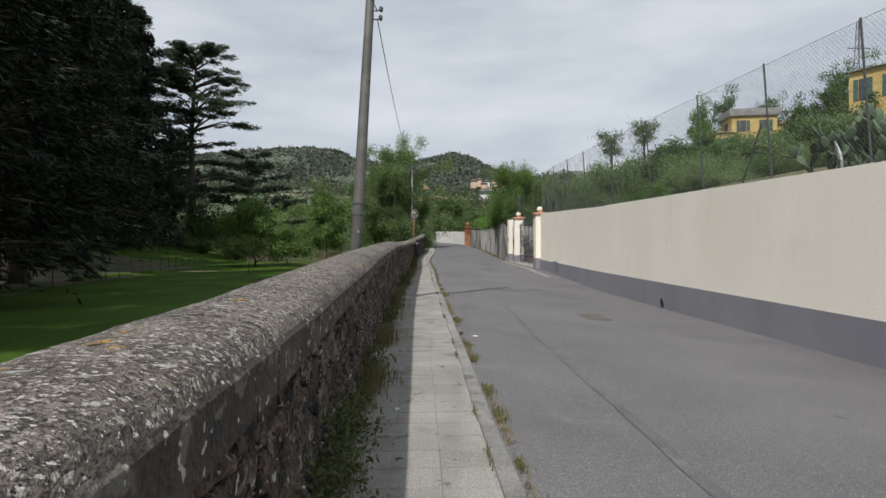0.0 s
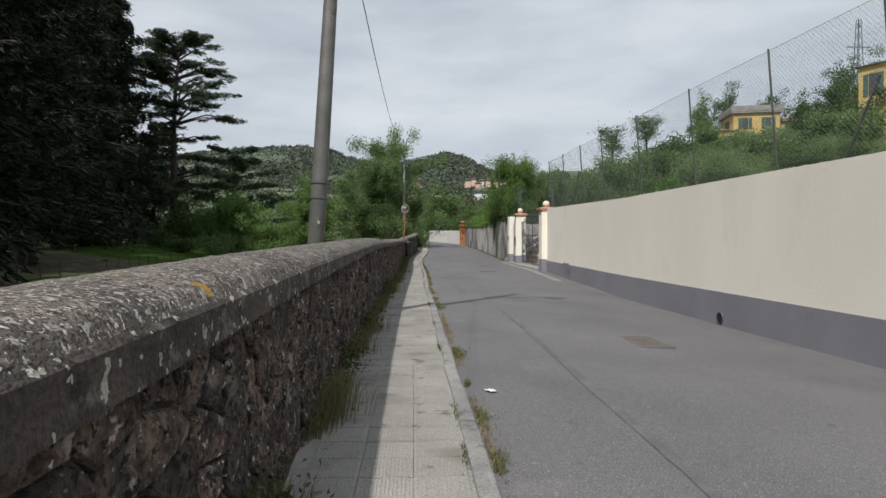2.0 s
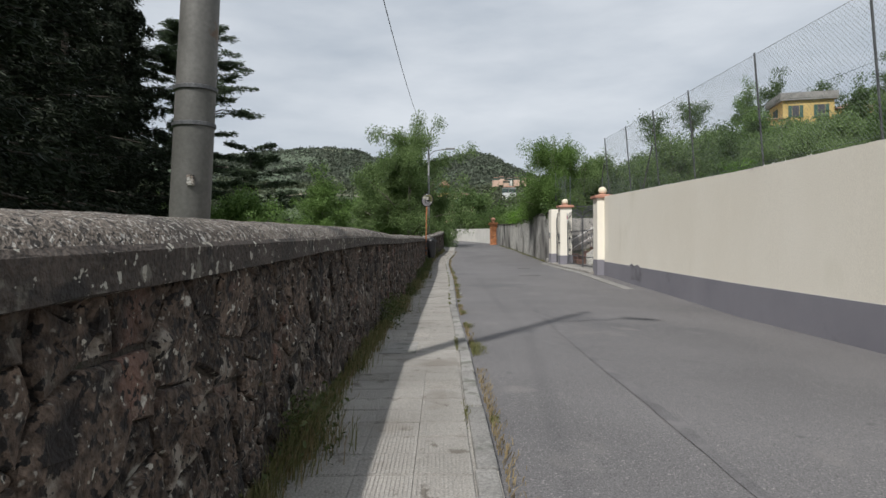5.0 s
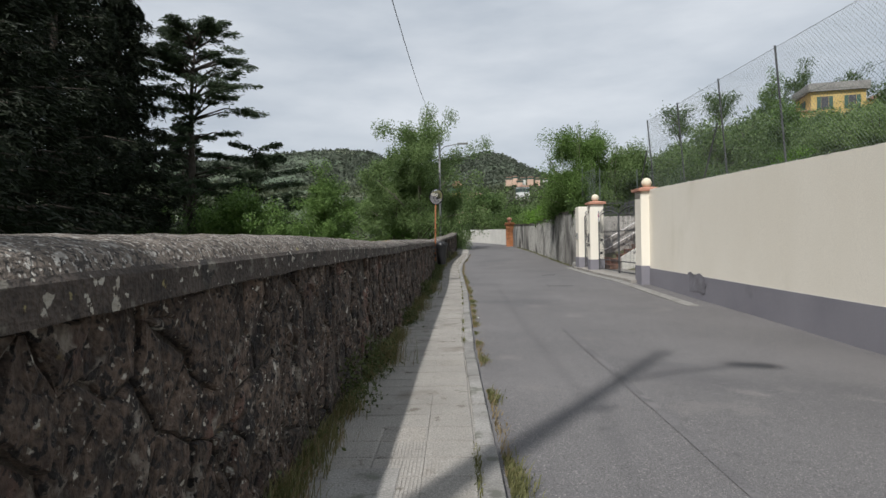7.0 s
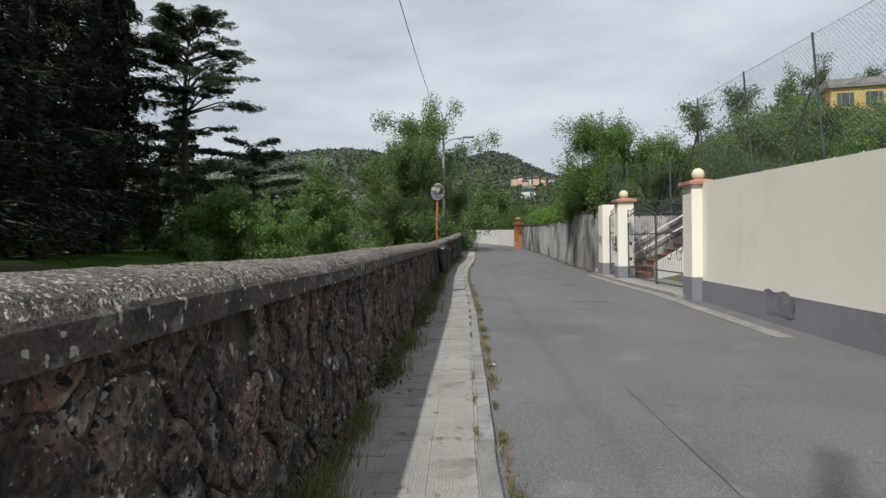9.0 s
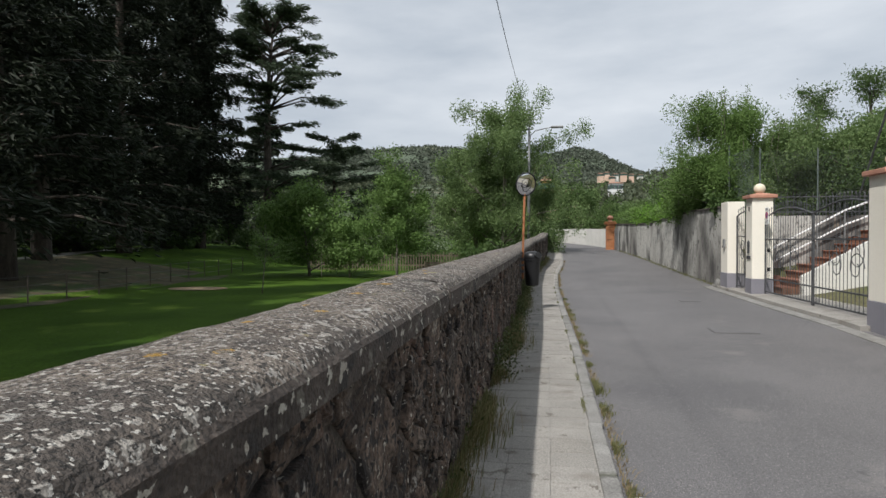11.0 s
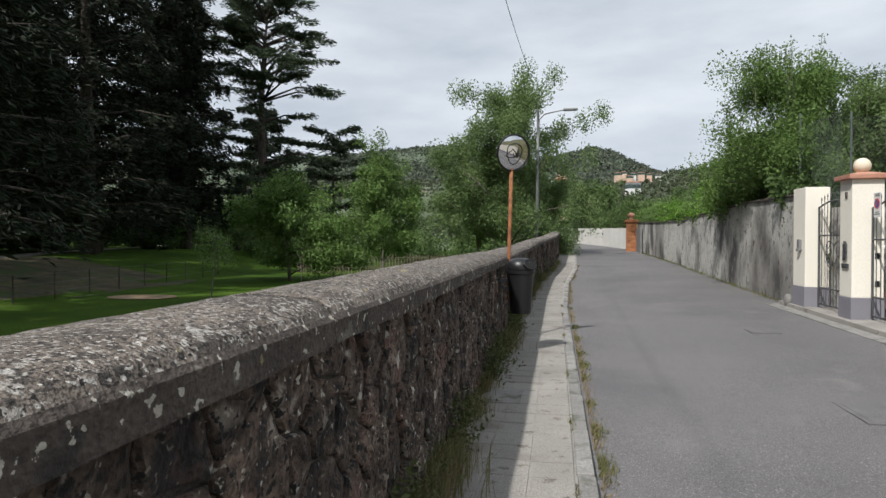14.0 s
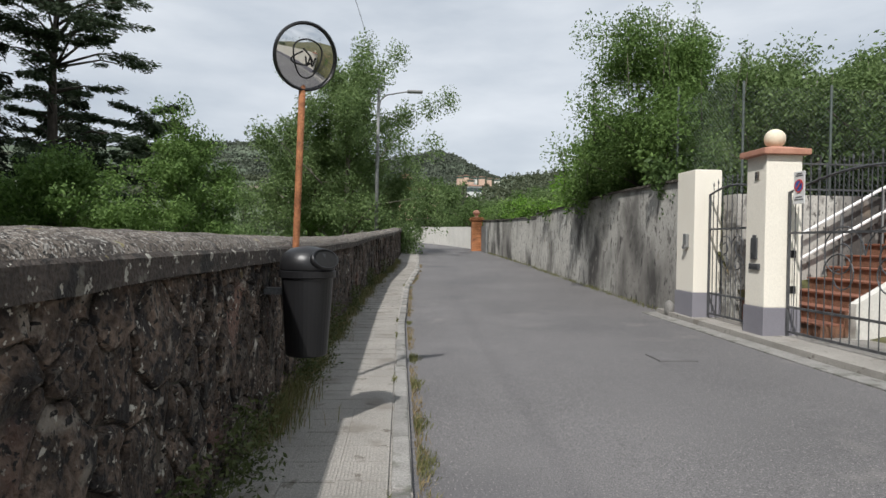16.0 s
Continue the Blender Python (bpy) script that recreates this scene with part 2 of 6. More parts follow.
PATH_MAT = surf("path_gravel", (0.24, 0.23, 0.20), (0.32, 0.31, 0.28), 1.0, 0.95, 0.4, 60.0)
EARTH = surf("bare_earth", (0.16, 0.115, 0.07), (0.24, 0.18, 0.11), 2.0, 1.0, 0.5, 30.0)
BARK = surf("bark", (0.045, 0.036, 0.030), (0.10, 0.082, 0.068), 6.0, 1.0, 1.0, 35.0, stretch=(1, 1, 0.25))
BARK_PALE = surf("bark_pale", (0.10, 0.09, 0.07), (0.19, 0.17, 0.14), 6.0, 1.0, 0.8, 35.0, stretch=(1, 1, 0.25))
CEDAR = leafy("cedar_needles", (0.026, 0.044, 0.026), (0.095, 0.130, 0.070), 0.25)
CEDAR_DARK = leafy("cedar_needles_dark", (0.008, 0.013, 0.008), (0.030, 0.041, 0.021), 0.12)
LEAF = leafy("fresh_leaves", (0.055, 0.110, 0.026), (0.205, 0.315, 0.090))
LEAF_GREY = leafy("olive_leaves", (0.070, 0.120, 0.042), (0.25, 0.345, 0.135), 0.40)
LEAF_DARK = leafy("dark_leaves", (0.034, 0.070, 0.021), (0.135, 0.205, 0.066), 0.35)
# Distance haze is put into these two leaf colours: paler, greyer, less contrast.
LEAF_HAZED = leafy("hazed_leaves", (0.040, 0.056, 0.034), (0.105, 0.118, 0.066), 0.2)
WOODS_HAZED = leafy("hazed_woods", (0.058, 0.074, 0.054), (0.098, 0.112, 0.080), 0.15)
WALL_PLANT = leafy("wall_plant_leaves", (0.034, 0.050, 0.018), (0.125, 0.150, 0.055), 0.3)
LEAF_BRIGHT = leafy("bright_leaves", (0.07, 0.17, 0.02), (0.19, 0.34, 0.05))
GRASS = leafy("grass_blades", (0.05, 0.12, 0.02), (0.12, 0.22, 0.045), 0.3)
WEED = leafy("weeds", (0.07, 0.085, 0.03), (0.24, 0.23, 0.10), 0.35)
WEED_DRY = leafy("dry_weeds", (0.16, 0.115, 0.06), (0.34, 0.27, 0.15), 0.3)
# Hill colour lightened and greyed to carry the distance haze.
HILL_HAZED = surf("wooded_hill_hazed", (0.055, 0.080, 0.050), (0.10, 0.125, 0.080), 0.02, 1.0, 0.0, 0.25, [((0.15, 0.165, 0.11), 0.012, 0.60, 0.04)], grain=0.3)
FIELD = surf("terraced_field", (0.05, 0.075, 0.04), (0.11, 0.13, 0.075), 0.03, 1.0, 0.0, 0.4, [((0.20, 0.17, 0.12), 0.02, 0.64, 0.05)], grain=0.3)
YELLOW_HOUSE = surf("yellow_stucco", (0.50, 0.35, 0.12), (0.60, 0.44, 0.18), 0.5, 0.9, 0.1, 20.0, grain=0.1)
PINK_HOUSE = surf("pink_stucco", (0.55, 0.37, 0.28), (0.64, 0.46, 0.36), 0.5, 0.9, 0.1, 20.0, grain=0.1)
ROOF = surf("roof_tiles", (0.22, 0.12, 0.08), (0.33, 0.20, 0.14), 1.5, 0.9, 0.3, 8.0)
ROOF_GREY = surf("roof_grey", (0.22, 0.21, 0.20), (0.32, 0.31, 0.29), 1.5, 0.9, 0.2, 8.0)
SHUTTER = surf("green_shutters", (0.04, 0.09, 0.07), (0.06, 0.12, 0.09), 2.0, 0.7, 0.0)
WOOD = surf("weathered_wood", (0.11, 0.085, 0.06), (0.20, 0.165, 0.12), 4.0, 0.9, 0.4, 40.0, stretch=(1, 1, 0.3))
CACTUS = surf("cactus_pads", (0.045, 0.07, 0.04), (0.10, 0.135, 0.075), 4.0, 0.8, 0.2, 30.0, island=0.25)
LITTER = surf("white_paper", (0.66, 0.65, 0.63), (0.76, 0.75, 0.73), 20.0, 0.8, 0.3, 80.0, grain=0.1)
MIRROR = bpy.data.materials.new("mirror")
MIRROR.use_nodes = True
MIRROR.node_tree.nodes["Principled BSDF"].inputs["Metallic"].default_value = 1.0
MIRROR.node_tree.nodes["Principled BSDF"].inputs["Roughness"].default_value = 0.03
MIRROR.node_tree.nodes["Principled BSDF"].inputs["Base Color"].default_value = (0.78, 0.79, 0.80, 1)


# ---- building helpers ----
def mesh_of(bm, material, smooth=False):
    me = bpy.data.meshes.new("mesh")
    bm.to_mesh(me)
    bm.free()
    for m in (material if isinstance(material, (list, tuple)) else [material]):
        me.materials.append(m)
    if smooth:
        me.polygons.foreach_set("use_smooth", [True] * len(me.polygons))
    return me


def part(name, bm, material, parent, label="", smooth=False):
    ob = new(name, mesh_of(bm, material, smooth))
    ob.parent = parent
    if label:
        ob["label"] = label
    return ob


def solid(name, bm, material, label="", category="", group="", kind="", smooth=False):
    return tagged(new(name, mesh_of(bm, material, smooth)), label, category, group, kind)


def thing(name, label, category, at=(0, 0, 0), group="", turn=0.0):
    ob = new(name)
    ob.empty_display_size = 0.2
    ob.matrix_basis = pose(*at, 0, 0, turn)
    return tagged(ob, label, category, group)


def raw(verts, faces, material, smooth=False):
    me = bpy.data.meshes.new("mesh")
    me.from_pydata([tuple(v) for v in verts], [], faces)
    for m in (material if isinstance(material, (list, tuple)) else [material]):
        me.materials.append(m)
    if smooth:
        me.polygons.foreach_set("use_smooth", [True] * len(me.polygons))
    me.update()
    return me


def box(bm, x0, y0, z0, x1, y1, z1, bevel=0.0):
    r = bmesh.ops.create_cube(bm, size=1, matrix=Matrix.LocRotScale(((x0 + x1) / 2, (y0 + y1) / 2, (z0 + z1) / 2), None, (abs(x1 - x0), abs(y1 - y0), abs(z1 - z0))))
    if bevel:
        es = list({e for v in r["verts"] for e in v.link_edges})
        bmesh.ops.bevel(bm, geom=es, offset=bevel, segments=2, affect="EDGES", profile=0.6)
    return bm


def boxed(*a, **k):
    return box(bmesh.new(), *a, **k)


def tube(bm, pts, radii, sides=8, cap=True):
    """A tube through points."""
    pts = [Vector(p) for p in pts]
    if not isinstance(radii, (list, tuple)):
        radii = [radii] * len(pts)
    rings = []
    side = None
    for i, p in enumerate(pts):
        d = (pts[min(i + 1, len(pts) - 1)] - pts[max(i - 1, 0)]).normalized()
        if side is None:
            side = d.cross(Vector((0, 0, 1)) if abs(d.z) < 0.9 else Vector((1, 0, 0))).normalized()
        else:
            side = (side - d * side.dot(d)).normalized()
        up = d.cross(side)
        rings.append([bm.verts.new(p + (side * math.cos(a) + up * math.sin(a)) * radii[i]) for a in (2 * math.pi * k / sides for k in range(sides))])
    for a, b in zip(rings, rings[1:]):
        for k in range(sides):
            bm.faces.new((a[k], a[(k + 1) % sides], b[(k + 1) % sides], b[k]))
    if cap:
        bm.faces.new(rings[0][::-1])
        bm.faces.new(rings[-1])
    return bm


def lathe(bm, prof, segs=24, at=(0, 0, 0), cap=True):
    rings = [[bm.verts.new((at[0] + r * math.cos(2 * math.pi * k / segs), at[1] + r * math.sin(2 * math.pi * k / segs), at[2] + z)) for k in range(segs)] for r, z in prof]
    for a, b in zip(rings, rings[1:]):
        for k in range(segs):
            bm.faces.new((a[k], a[(k + 1) % segs], b[(k + 1) % segs], b[k]))
    if cap:
        bm.faces.new(rings[0][::-1])
        bm.faces.new(rings[-1])
    else:
        for k in range(segs):
            a, b = rings[-1], rings[0]
            bm.faces.new((a[k], a[(k + 1) % segs], b[(k + 1) % segs], b[k]))
    return bm


def sweep(ys, profile, material, closed=True, smooth=False):
    """A mesh along y: profile(y) gives its (x, z) points."""
    verts, faces = [], []
    n = len(profile(ys[0]))
    for y in ys:
        verts += [(x, y, z) for x, z in profile(y)]
    for i in range(len(ys) - 1):
        for k in range(n if closed else n - 1):
            a, b = i * n + k, i * n + (k + 1) % n
            faces.append((a, b, b + n, a + n))
    if closed:
        faces += [tuple(range(n))[::-1], tuple(range((len(ys) - 1) * n, len(ys) * n))]
    return raw(verts, faces, material, smooth)


def rnd(a, b):
    return random.uniform(a, b)


def steps(a, b, d):
    n = max(1, round((b - a) / d))
    return [a + (b - a) * i / n for i in range(n + 1)]


# the lie of the land
def bend(y):
    """How far the kerb has moved to the side at y, where the street bends."""
    return table(y, [(-8, 0.03), (14, 0.035), (17, 0.015), (20, 0.05), (24, 0.09), (33, 0.07), (38, 0.18), (43, 0.55), (50, 0.75), (60, 0.8), (66, 0.2), (75, -2.2), (100, -14.0)])


def rise(y):
    """The street climbs beyond the gates."""
    return table(y, [(30, 0.0), (34, 0.04), (40, 0.22), (44, 0.36), (50, 0.54), (60, 0.82), (75, 1.12), (100, 1.5)])


def face_x(y):
    """The roadside face of the stone parapet."""
    return bend(y) + table(y, [(-6, -0.89), (1, -0.90), (4.5, -0.935), (8, -0.975), (12, -0.99), (15, -0.96), (17, -0.91), (20, -0.91), (26, -0.89), (33, -0.88), (43, -0.83), (60, -0.81)])


def cope_low(y):
    return rise(y) + table(y, [(-6, 0.725), (1.4, 0.76), (2.2, 0.77), (6.4, 0.88), (9.2, 0.925), (11.7, 0.975), (14, 1.003), (17.5, 0.998), (19, 1.01), (21, 1.02), (23, 1.035), (26, 1.045)])


def cope_top(y):
    return rise(y) + table(y, [(-6, 0.87), (0, 0.895), (2.5, 0.912), (6.4, 0.986), (9.2, 1.03), (12, 1.073), (14, 1.098), (15.5, 1.095), (17, 1.085), (18.4, 1.097), (19.3, 1.115), (21, 1.12), (24, 1.132), (26, 1.138)])


def cope_wide(y):
    return 0.47


def cope_dome(y):
    return table(y, [(0, 0.070), (6, 0.082), (13, 0.078), (15, 0.070), (17, 0.057), (19, 0.051), (21, 0.052), (26, 0.072)])


def road_z(x, y):
    return rise(y) - 0.30 * max(0.0, x) / 4.8 * table(y, [(14, 1.0), (18, 0.95), (27, 0.0)])


def cream_x(y):
    return table(y, [(-10, 4.95), (7, 4.85), (18, 4.80), (27, 4.66)])


def old_x(y):
    return table(y, [(33, 4.48), (41, 4.46), (57, 4.2), (60, 4.0), (66, 3.2), (75, 1.3), (90, -5.0), (100, -9.0)])


def lawn_z(x, y):
    bank = table(x + 0.10 * (y - 46), [(-26, 1.15), (-18.5, 0.1), (-14, 0.0)])
    bank += 0.4 * min(1.0, max(0.0, (y - 42) / 34)) * min(1.0, max(0.0, (-x - 19) / 8))
    return -0.75 + bank + 0.06 * noise.noise((x * 0.15, y * 0.15, 0))

# ---- ground and road ----
def sheet(rows, material, smooth=True):
    """A surface through rows of points."""
    n = len(rows[0])
    faces = [(i * n + k, i * n + k + 1, (i + 1) * n + k + 1, (i + 1) * n + k) for i in range(len(rows) - 1) for k in range(n - 1)]
    return raw([p for r in rows for p in r], faces, material, smooth)


def road_row(y):
    right = cream_x(y) + 0.25 if y < 27 else (6.9 if y < 33 else old_x(y) + 0.2)
    row = []
    for k in range(13):
        f = k / 12
        x = lerp(bend(y) - 0.02, right, f)
        row.append((x, y, road_z(x - bend(y), y) + 0.012 * noise.noise((x * 0.7, y * 0.4, 3)) - 0.004))
    return row


tagged(new("road", sheet([road_row(y) for y in steps(-8, 100, 0.6)], ASPHALT)), "worn grey asphalt road with faint patches", "road", kind="structure")
tagged(new("ground", sheet([[(lerp(-150, min(-1.3, bend(y) - 1.2), (k / 60) ** 0.6), y, lawn_z(lerp(-150, -1.3, (k / 60) ** 0.6), y)) for k in range(61)] for y in steps(-30, 150, 2.5)], LAWN)), "mown green lawn in a park below the parapet", "lawn", kind="structure")
tagged(new("ground_far", sheet([[(x, y, -1.7) for x in steps(-2500, 2500, 250)] for y in steps(-1500, 3000, 250)], GROUND)), "open country reaching the horizon", "ground", kind="structure")


def bank_z(x, y):
    d = max(0.0, x - 5.0)
    low = table(y, [(-40, 1.55), (26.0, 1.6), (26.8, 0.0), (32.6, 0.0), (33.4, 1.4), (60, 2.0), (240, 5.0)])
    if d > 5:
        low = max(low, lerp(low, 1.8, min(1, (d - 5) / 3)))
    return low + min(d, 70) * 0.17 + max(0, d - 70) * 0.25 + 0.6 * noise.noise((x * 0.08, y * 0.08, 7)) * min(1, d / 8)


def bank_row(y):
    a = 5.0 if y < 33 else old_x(y) + 0.2
    return [(a + 130 * (k / 44) ** 1.8, y, bank_z(a + 130 * (k / 44) ** 1.8, y)) for k in range(45)]


tagged(new("ground_bank", sheet([bank_row(y) for y in steps(-40, 26, 3) + steps(26.9, 32.5, 1.4) + steps(33.5, 240, 4)], GROUND)), "overgrown garden slope above the street", "slope", kind="structure")

tagged(new("ground_verge", sheet([[(x, y, lawn_z(x, y) + 0.02) for k in range(25) for x in (lerp(-27.5 - 0.36 * (y - 46), -17.6 - 0.10 * (y - 46) + 0.9 * noise.noise((y * 0.25, 0, 2)), k / 24),)] for y in steps(10, 49, 1.5)], PARK_BANK)), "rough brown bank under the conifers", "bank", kind="structure")

# a tarred seam along the road
tagged(new("road_seam", sheet([[(x + o + 0.02 * noise.noise((y * 0.8, 0, 0)), y, road_z(x + o, y) + 0.012 * noise.noise(((x + o) * 0.7, y * 0.4, 3)) + 0.003) for x in (table(y, [(-6, 0.92), (4, 1.0), (12, 1.17), (20, 1.28), (27, 1.5), (32, 1.7)]),) for o in (-0.03 + 0.02 * noise.noise((y * 3.1, 8, 0)), 0.05 + 0.05 * noise.noise((y * 1.1, 3, 0)) + 0.02 * noise.noise((y * 5.0, 5, 0)))] for y in steps(-6, 19, 0.25)], SEAM)), "thin dark tarred seam along the road", "seam", kind="structure")

# gutter mortar and the pavement under its tiles
tagged(new("pavement", sweep(steps(-8, 70, 1.0), lambda y: [(bend(y) - 0.012, rise(y) - 0.2), (bend(y) - 0.012, rise(y) + 0.030), (face_x(y) - 0.05, rise(y) + 0.044), (face_x(y) - 0.05, rise(y) - 0.2)], CONCRETE)), "narrow raised pavement of ribbed concrete tiles", "pavement", kind="structure")
pavement = bpy.data.objects["pavement"]

# ---- stone parapet ----
wall_left = tagged(new("wall_left", sweep(steps(-6, 66, 0.5), lambda y: [(face_x(y) - 0.019, -0.1), (face_x(y) - 0.019, cope_low(y) + 0.02), (face_x(y) - 0.28, cope_low(y) + 0.02), (face_x(y) - 0.40, -1.3), (face_x(y) - 0.1, -1.3)], MORTAR)), "old rubble stone parapet wall with dark mossy joints", "wall", kind="structure")


def cope_profile(y):
    x, z, top, w, d = face_x(y) + 0.05, cope_low(y), cope_top(y), cope_wide(y), cope_dome(y)
    j = 0.010 * noise.noise((y * 1.3, 0.0, 0.0)) + 0.006 * noise.noise((y * 5.0, 4.0, 0.0))
    pts = [(x - 0.03, z), (x + j * 0.5, z + 0.006 + j), (x + 0.006 * noise.noise((y * 9, 1, 0)), (z + top) / 2), (x + 0.002 + j * 0.5, top - 0.014), (x - 0.012, top + j * 0.3)]
    for k in range(1, 10):
        a = math.pi * k / 10
        pts.append((x - w / 2 + math.cos(a) * (w / 2 - 0.015), top + math.sin(a) ** 0.8 * d + 0.007 * noise.noise((y * 7, k * 1.7, 2)) + 0.004 * noise.noise((y * 17, k * 3.1, 5))))
    pts += [(x - w + 0.012, top), (x - w, top - 0.02), (x - w, z)]
    return pts


cuts = [-6.0, 1.9, 6.4, 11.1, 15.6, 19.35, 22.6, 27.0, 31.5, 36.5, 42.0, 48.0, 55.0, 66.0]
for a, b in zip(cuts, cuts[1:]):
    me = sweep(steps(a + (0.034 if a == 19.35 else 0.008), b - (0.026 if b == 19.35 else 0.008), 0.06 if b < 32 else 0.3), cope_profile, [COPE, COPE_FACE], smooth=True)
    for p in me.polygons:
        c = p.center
        # Road-side polygons below the top edge take the darker, spotted material.
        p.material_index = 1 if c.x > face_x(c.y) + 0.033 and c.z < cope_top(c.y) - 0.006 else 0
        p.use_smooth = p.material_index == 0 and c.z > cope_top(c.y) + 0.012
    ob = new("coping_slab", me)
    ob.parent = wall_left
# ---- cream garden wall ----
grey_top = lambda y: table(y, [(-10, 0.22), (7, 0.235), (18, 0.27), (27, 0.40)])
cream_top = lambda y: table(y, [(-10, 2.0), (7, 2.066), (12, 2.12), (18, 2.17), (27, 2.36)])
Y_END = 26.0
wall_right = tagged(new("wall_right", sweep(steps(-8, Y_END, 0.12), lambda y: [(cream_x(y), -0.6), (cream_x(y), cream_top(y) + 0.008 * noise.noise((y * 6, 0, 0))), (cream_x(y) + 0.28, cream_top(y) + 0.01 * noise.noise((y * 4, 5, 0))), (cream_x(y) + 0.28, -0.6)], CREAM)), "tall cream rendered garden wall with rough top", "wall", kind="structure")
ob = new("plinth", sweep(steps(-8, Y_END, 0.6), lambda y: [(cream_x(y) - 0.014, -0.6), (cream_x(y) - 0.014, grey_top(y)), (cream_x(y) + 0.1, grey_top(y)), (cream_x(y) + 0.1, -0.6)], GREY_PAINT))
ob.parent = wall_right
ob["label"] = "grey painted plinth band"
# rough crumbs of mortar along the wall's top
random.seed(31)
cv, cf = [], []
y = -4.0
while y < Y_END - 0.1:
    y += rnd(0.01, 0.05)
    x, z, w, hh = cream_x(y) + rnd(0.01, 0.25), cream_top(y) - 0.004, rnd(0.008, 0.03), rnd(0.008, 0.03)
    b = len(cv)
    cv += [(x - w, y - w, z), (x + w, y - w * 0.6, z), (x + rnd(-w, w), y + w, z), (x + rnd(-w, w) * 0.5, y + rnd(-w, w) * 0.5, z + hh)]
    cf += [(b, b + 1, b + 3), (b + 1, b + 2, b + 3), (b + 2, b, b + 3)]
ob = tagged(new("mortar_crumbs", raw(cv, cf, OLD_PLASTER)), kind="stuff")
ob.parent = wall_right
# cast shadow on the plinth, put in as a flat darker patch
bm = bmesh.new()
ring = [bm.verts.new((cream_x(23.3) - 0.0175, 23.3 + 0.62 * math.cos(a) * (1 + 0.45 * noise.noise((math.cos(a) * 2, math.sin(a) * 2, 5))), 0.20 + 0.19 * math.sin(a) * (1 + 0.5 * noise.noise((math.cos(a) * 2.5, math.sin(a) * 2.5, 9))))) for a in (2 * math.pi * k / 28 for k in range(28))]
bm.faces.new(ring)
part("stain", bm, PLINTH_SHADOW, wall_right, "dark patch of shadow painted on the plinth")
# drain hole with a short pipe
dz, dy = -0.18, 13.25
drain = thing("drain_pipe", "short round drain pipe mouth filled black for its shade, in a grey plinth", "drain", (cream_x(dy) - 0.014, dy, dz))
# Closed cylinder: the shade inside the pipe is put in as black.
bm = bmesh.new()
tube(bm, [(0.10, 0, 0), (-0.012, 0, 0)], 0.088, 20)
part("pipe", bm, BLACK, drain)
bm = bmesh.new()
lathe(bm, [(0.087, 0), (0.105, 0), (0.10, 0.02), (0.088, 0.02)], 20, cap=False)
bmesh.ops.rotate(bm, verts=bm.verts, matrix=Matrix.Rotation(radians(-90), 3, "Y"))
bmesh.ops.translate(bm, verts=bm.verts, vec=(-0.002, 0, 0))
part("collar", bm, IRON, drain, "thin grey pipe collar")


# ---- gate pillars ----
def pillar(at, wx, wy, h, label, capped=True):
    p = thing("gate_pillar", label, "pillar", at, "pillars of the gate")
    part("shaft", boxed(0, 0, 0.44, wx, wy, h, bevel=0.012), CREAM, p)
    part("plinth", boxed(-0.012, -0.012, -0.25, wx + 0.012, wy + 0.012, 0.44, bevel=0.008), GREY_PAINT, p, "grey painted plinth")
    if capped:
        bm = bmesh.new()
        box(bm, -0.07, -0.07, h, wx + 0.07, wy + 0.07, h + 0.075, bevel=0.012)
        c = Vector((wx / 2, wy / 2, h + 0.075))
        vs = [bm.verts.new((c.x + sx * (wx / 2 + 0.05), c.y + sy * (wy / 2 + 0.05), c.z)) for sx, sy in ((-1, -1), (1, -1), (1, 1), (-1, 1))]
        vt = [bm.verts.new((c.x + sx * 0.07, c.y + sy * 0.07, c.z + 0.05)) for sx, sy in ((-1, -1), (1, -1), (1, 1), (-1, 1))]
        for k in range(4):
            bm.faces.new((vs[k], vs[(k + 1) % 4], vt[(k + 1) % 4], vt[k]))
        bm.faces.new(vt)
        part("cap", bm, TERRACOTTA, p, "terracotta coloured cap slab")
        bm = bmesh.new()
        bmesh.ops.create_uvsphere(bm, u_segments=28, v_segments=18, radius=0.125, matrix=Matrix.Translation((c.x, c.y, c.z + 0.15)))
        part("ball", bm, BALL, p, "cream ball finial", smooth=True)
    return p


pillar((4.47, 26.0, 0), 0.46, 0.50, 2.30, "cream gate pillar with terracotta cap and ball ending a garden wall")
gp = pillar((4.44, 31.55, 0), 0.46, 0.42, 2.32, "cream gate pillar with intercom, letter slot, terracotta cap and ball")
gp3 = pillar((4.40, 33.29, 0.04), 0.42, 0.58, 2.30, "plain cream gate pillar without cap beside a stained wall", False)
# fittings on the pillars
bm = bmesh.new()
box(bm, -0.022, 0.15, 1.03, 0.002, 0.28, 1.30, bevel=0.01)
for k in range(3):
    box(bm, -0.026, 0.17, 1.045 + k * 0.025, -0.02, 0.26, 1.055 + k * 0.025)
box(bm, -0.02, 0.18, 1.30, 0.002, 0.25, 1.335, bevel=0.008)
part("intercom", bm, IRON, gp, "dark ornate intercom plate")
bm = bmesh.new()
box(bm, -0.022, 0.09, 0.90, 0.002, 0.31, 0.975, bevel=0.008)
box(bm, -0.028, 0.12, 0.93, -0.02, 0.28, 0.945)
part("letter_slot", bm, IRON, gp, "dark metal letter slot")
num = part("number_plate", boxed(-0.012, 0.15, 2.02, 0.002, 0.23, 2.13, bevel=0.003), COPE, gp, "small stone house number plate")
part("number_bar", boxed(-0.016, 0.175, 2.045, -0.011, 0.205, 2.105), GREY_TEXT, num)
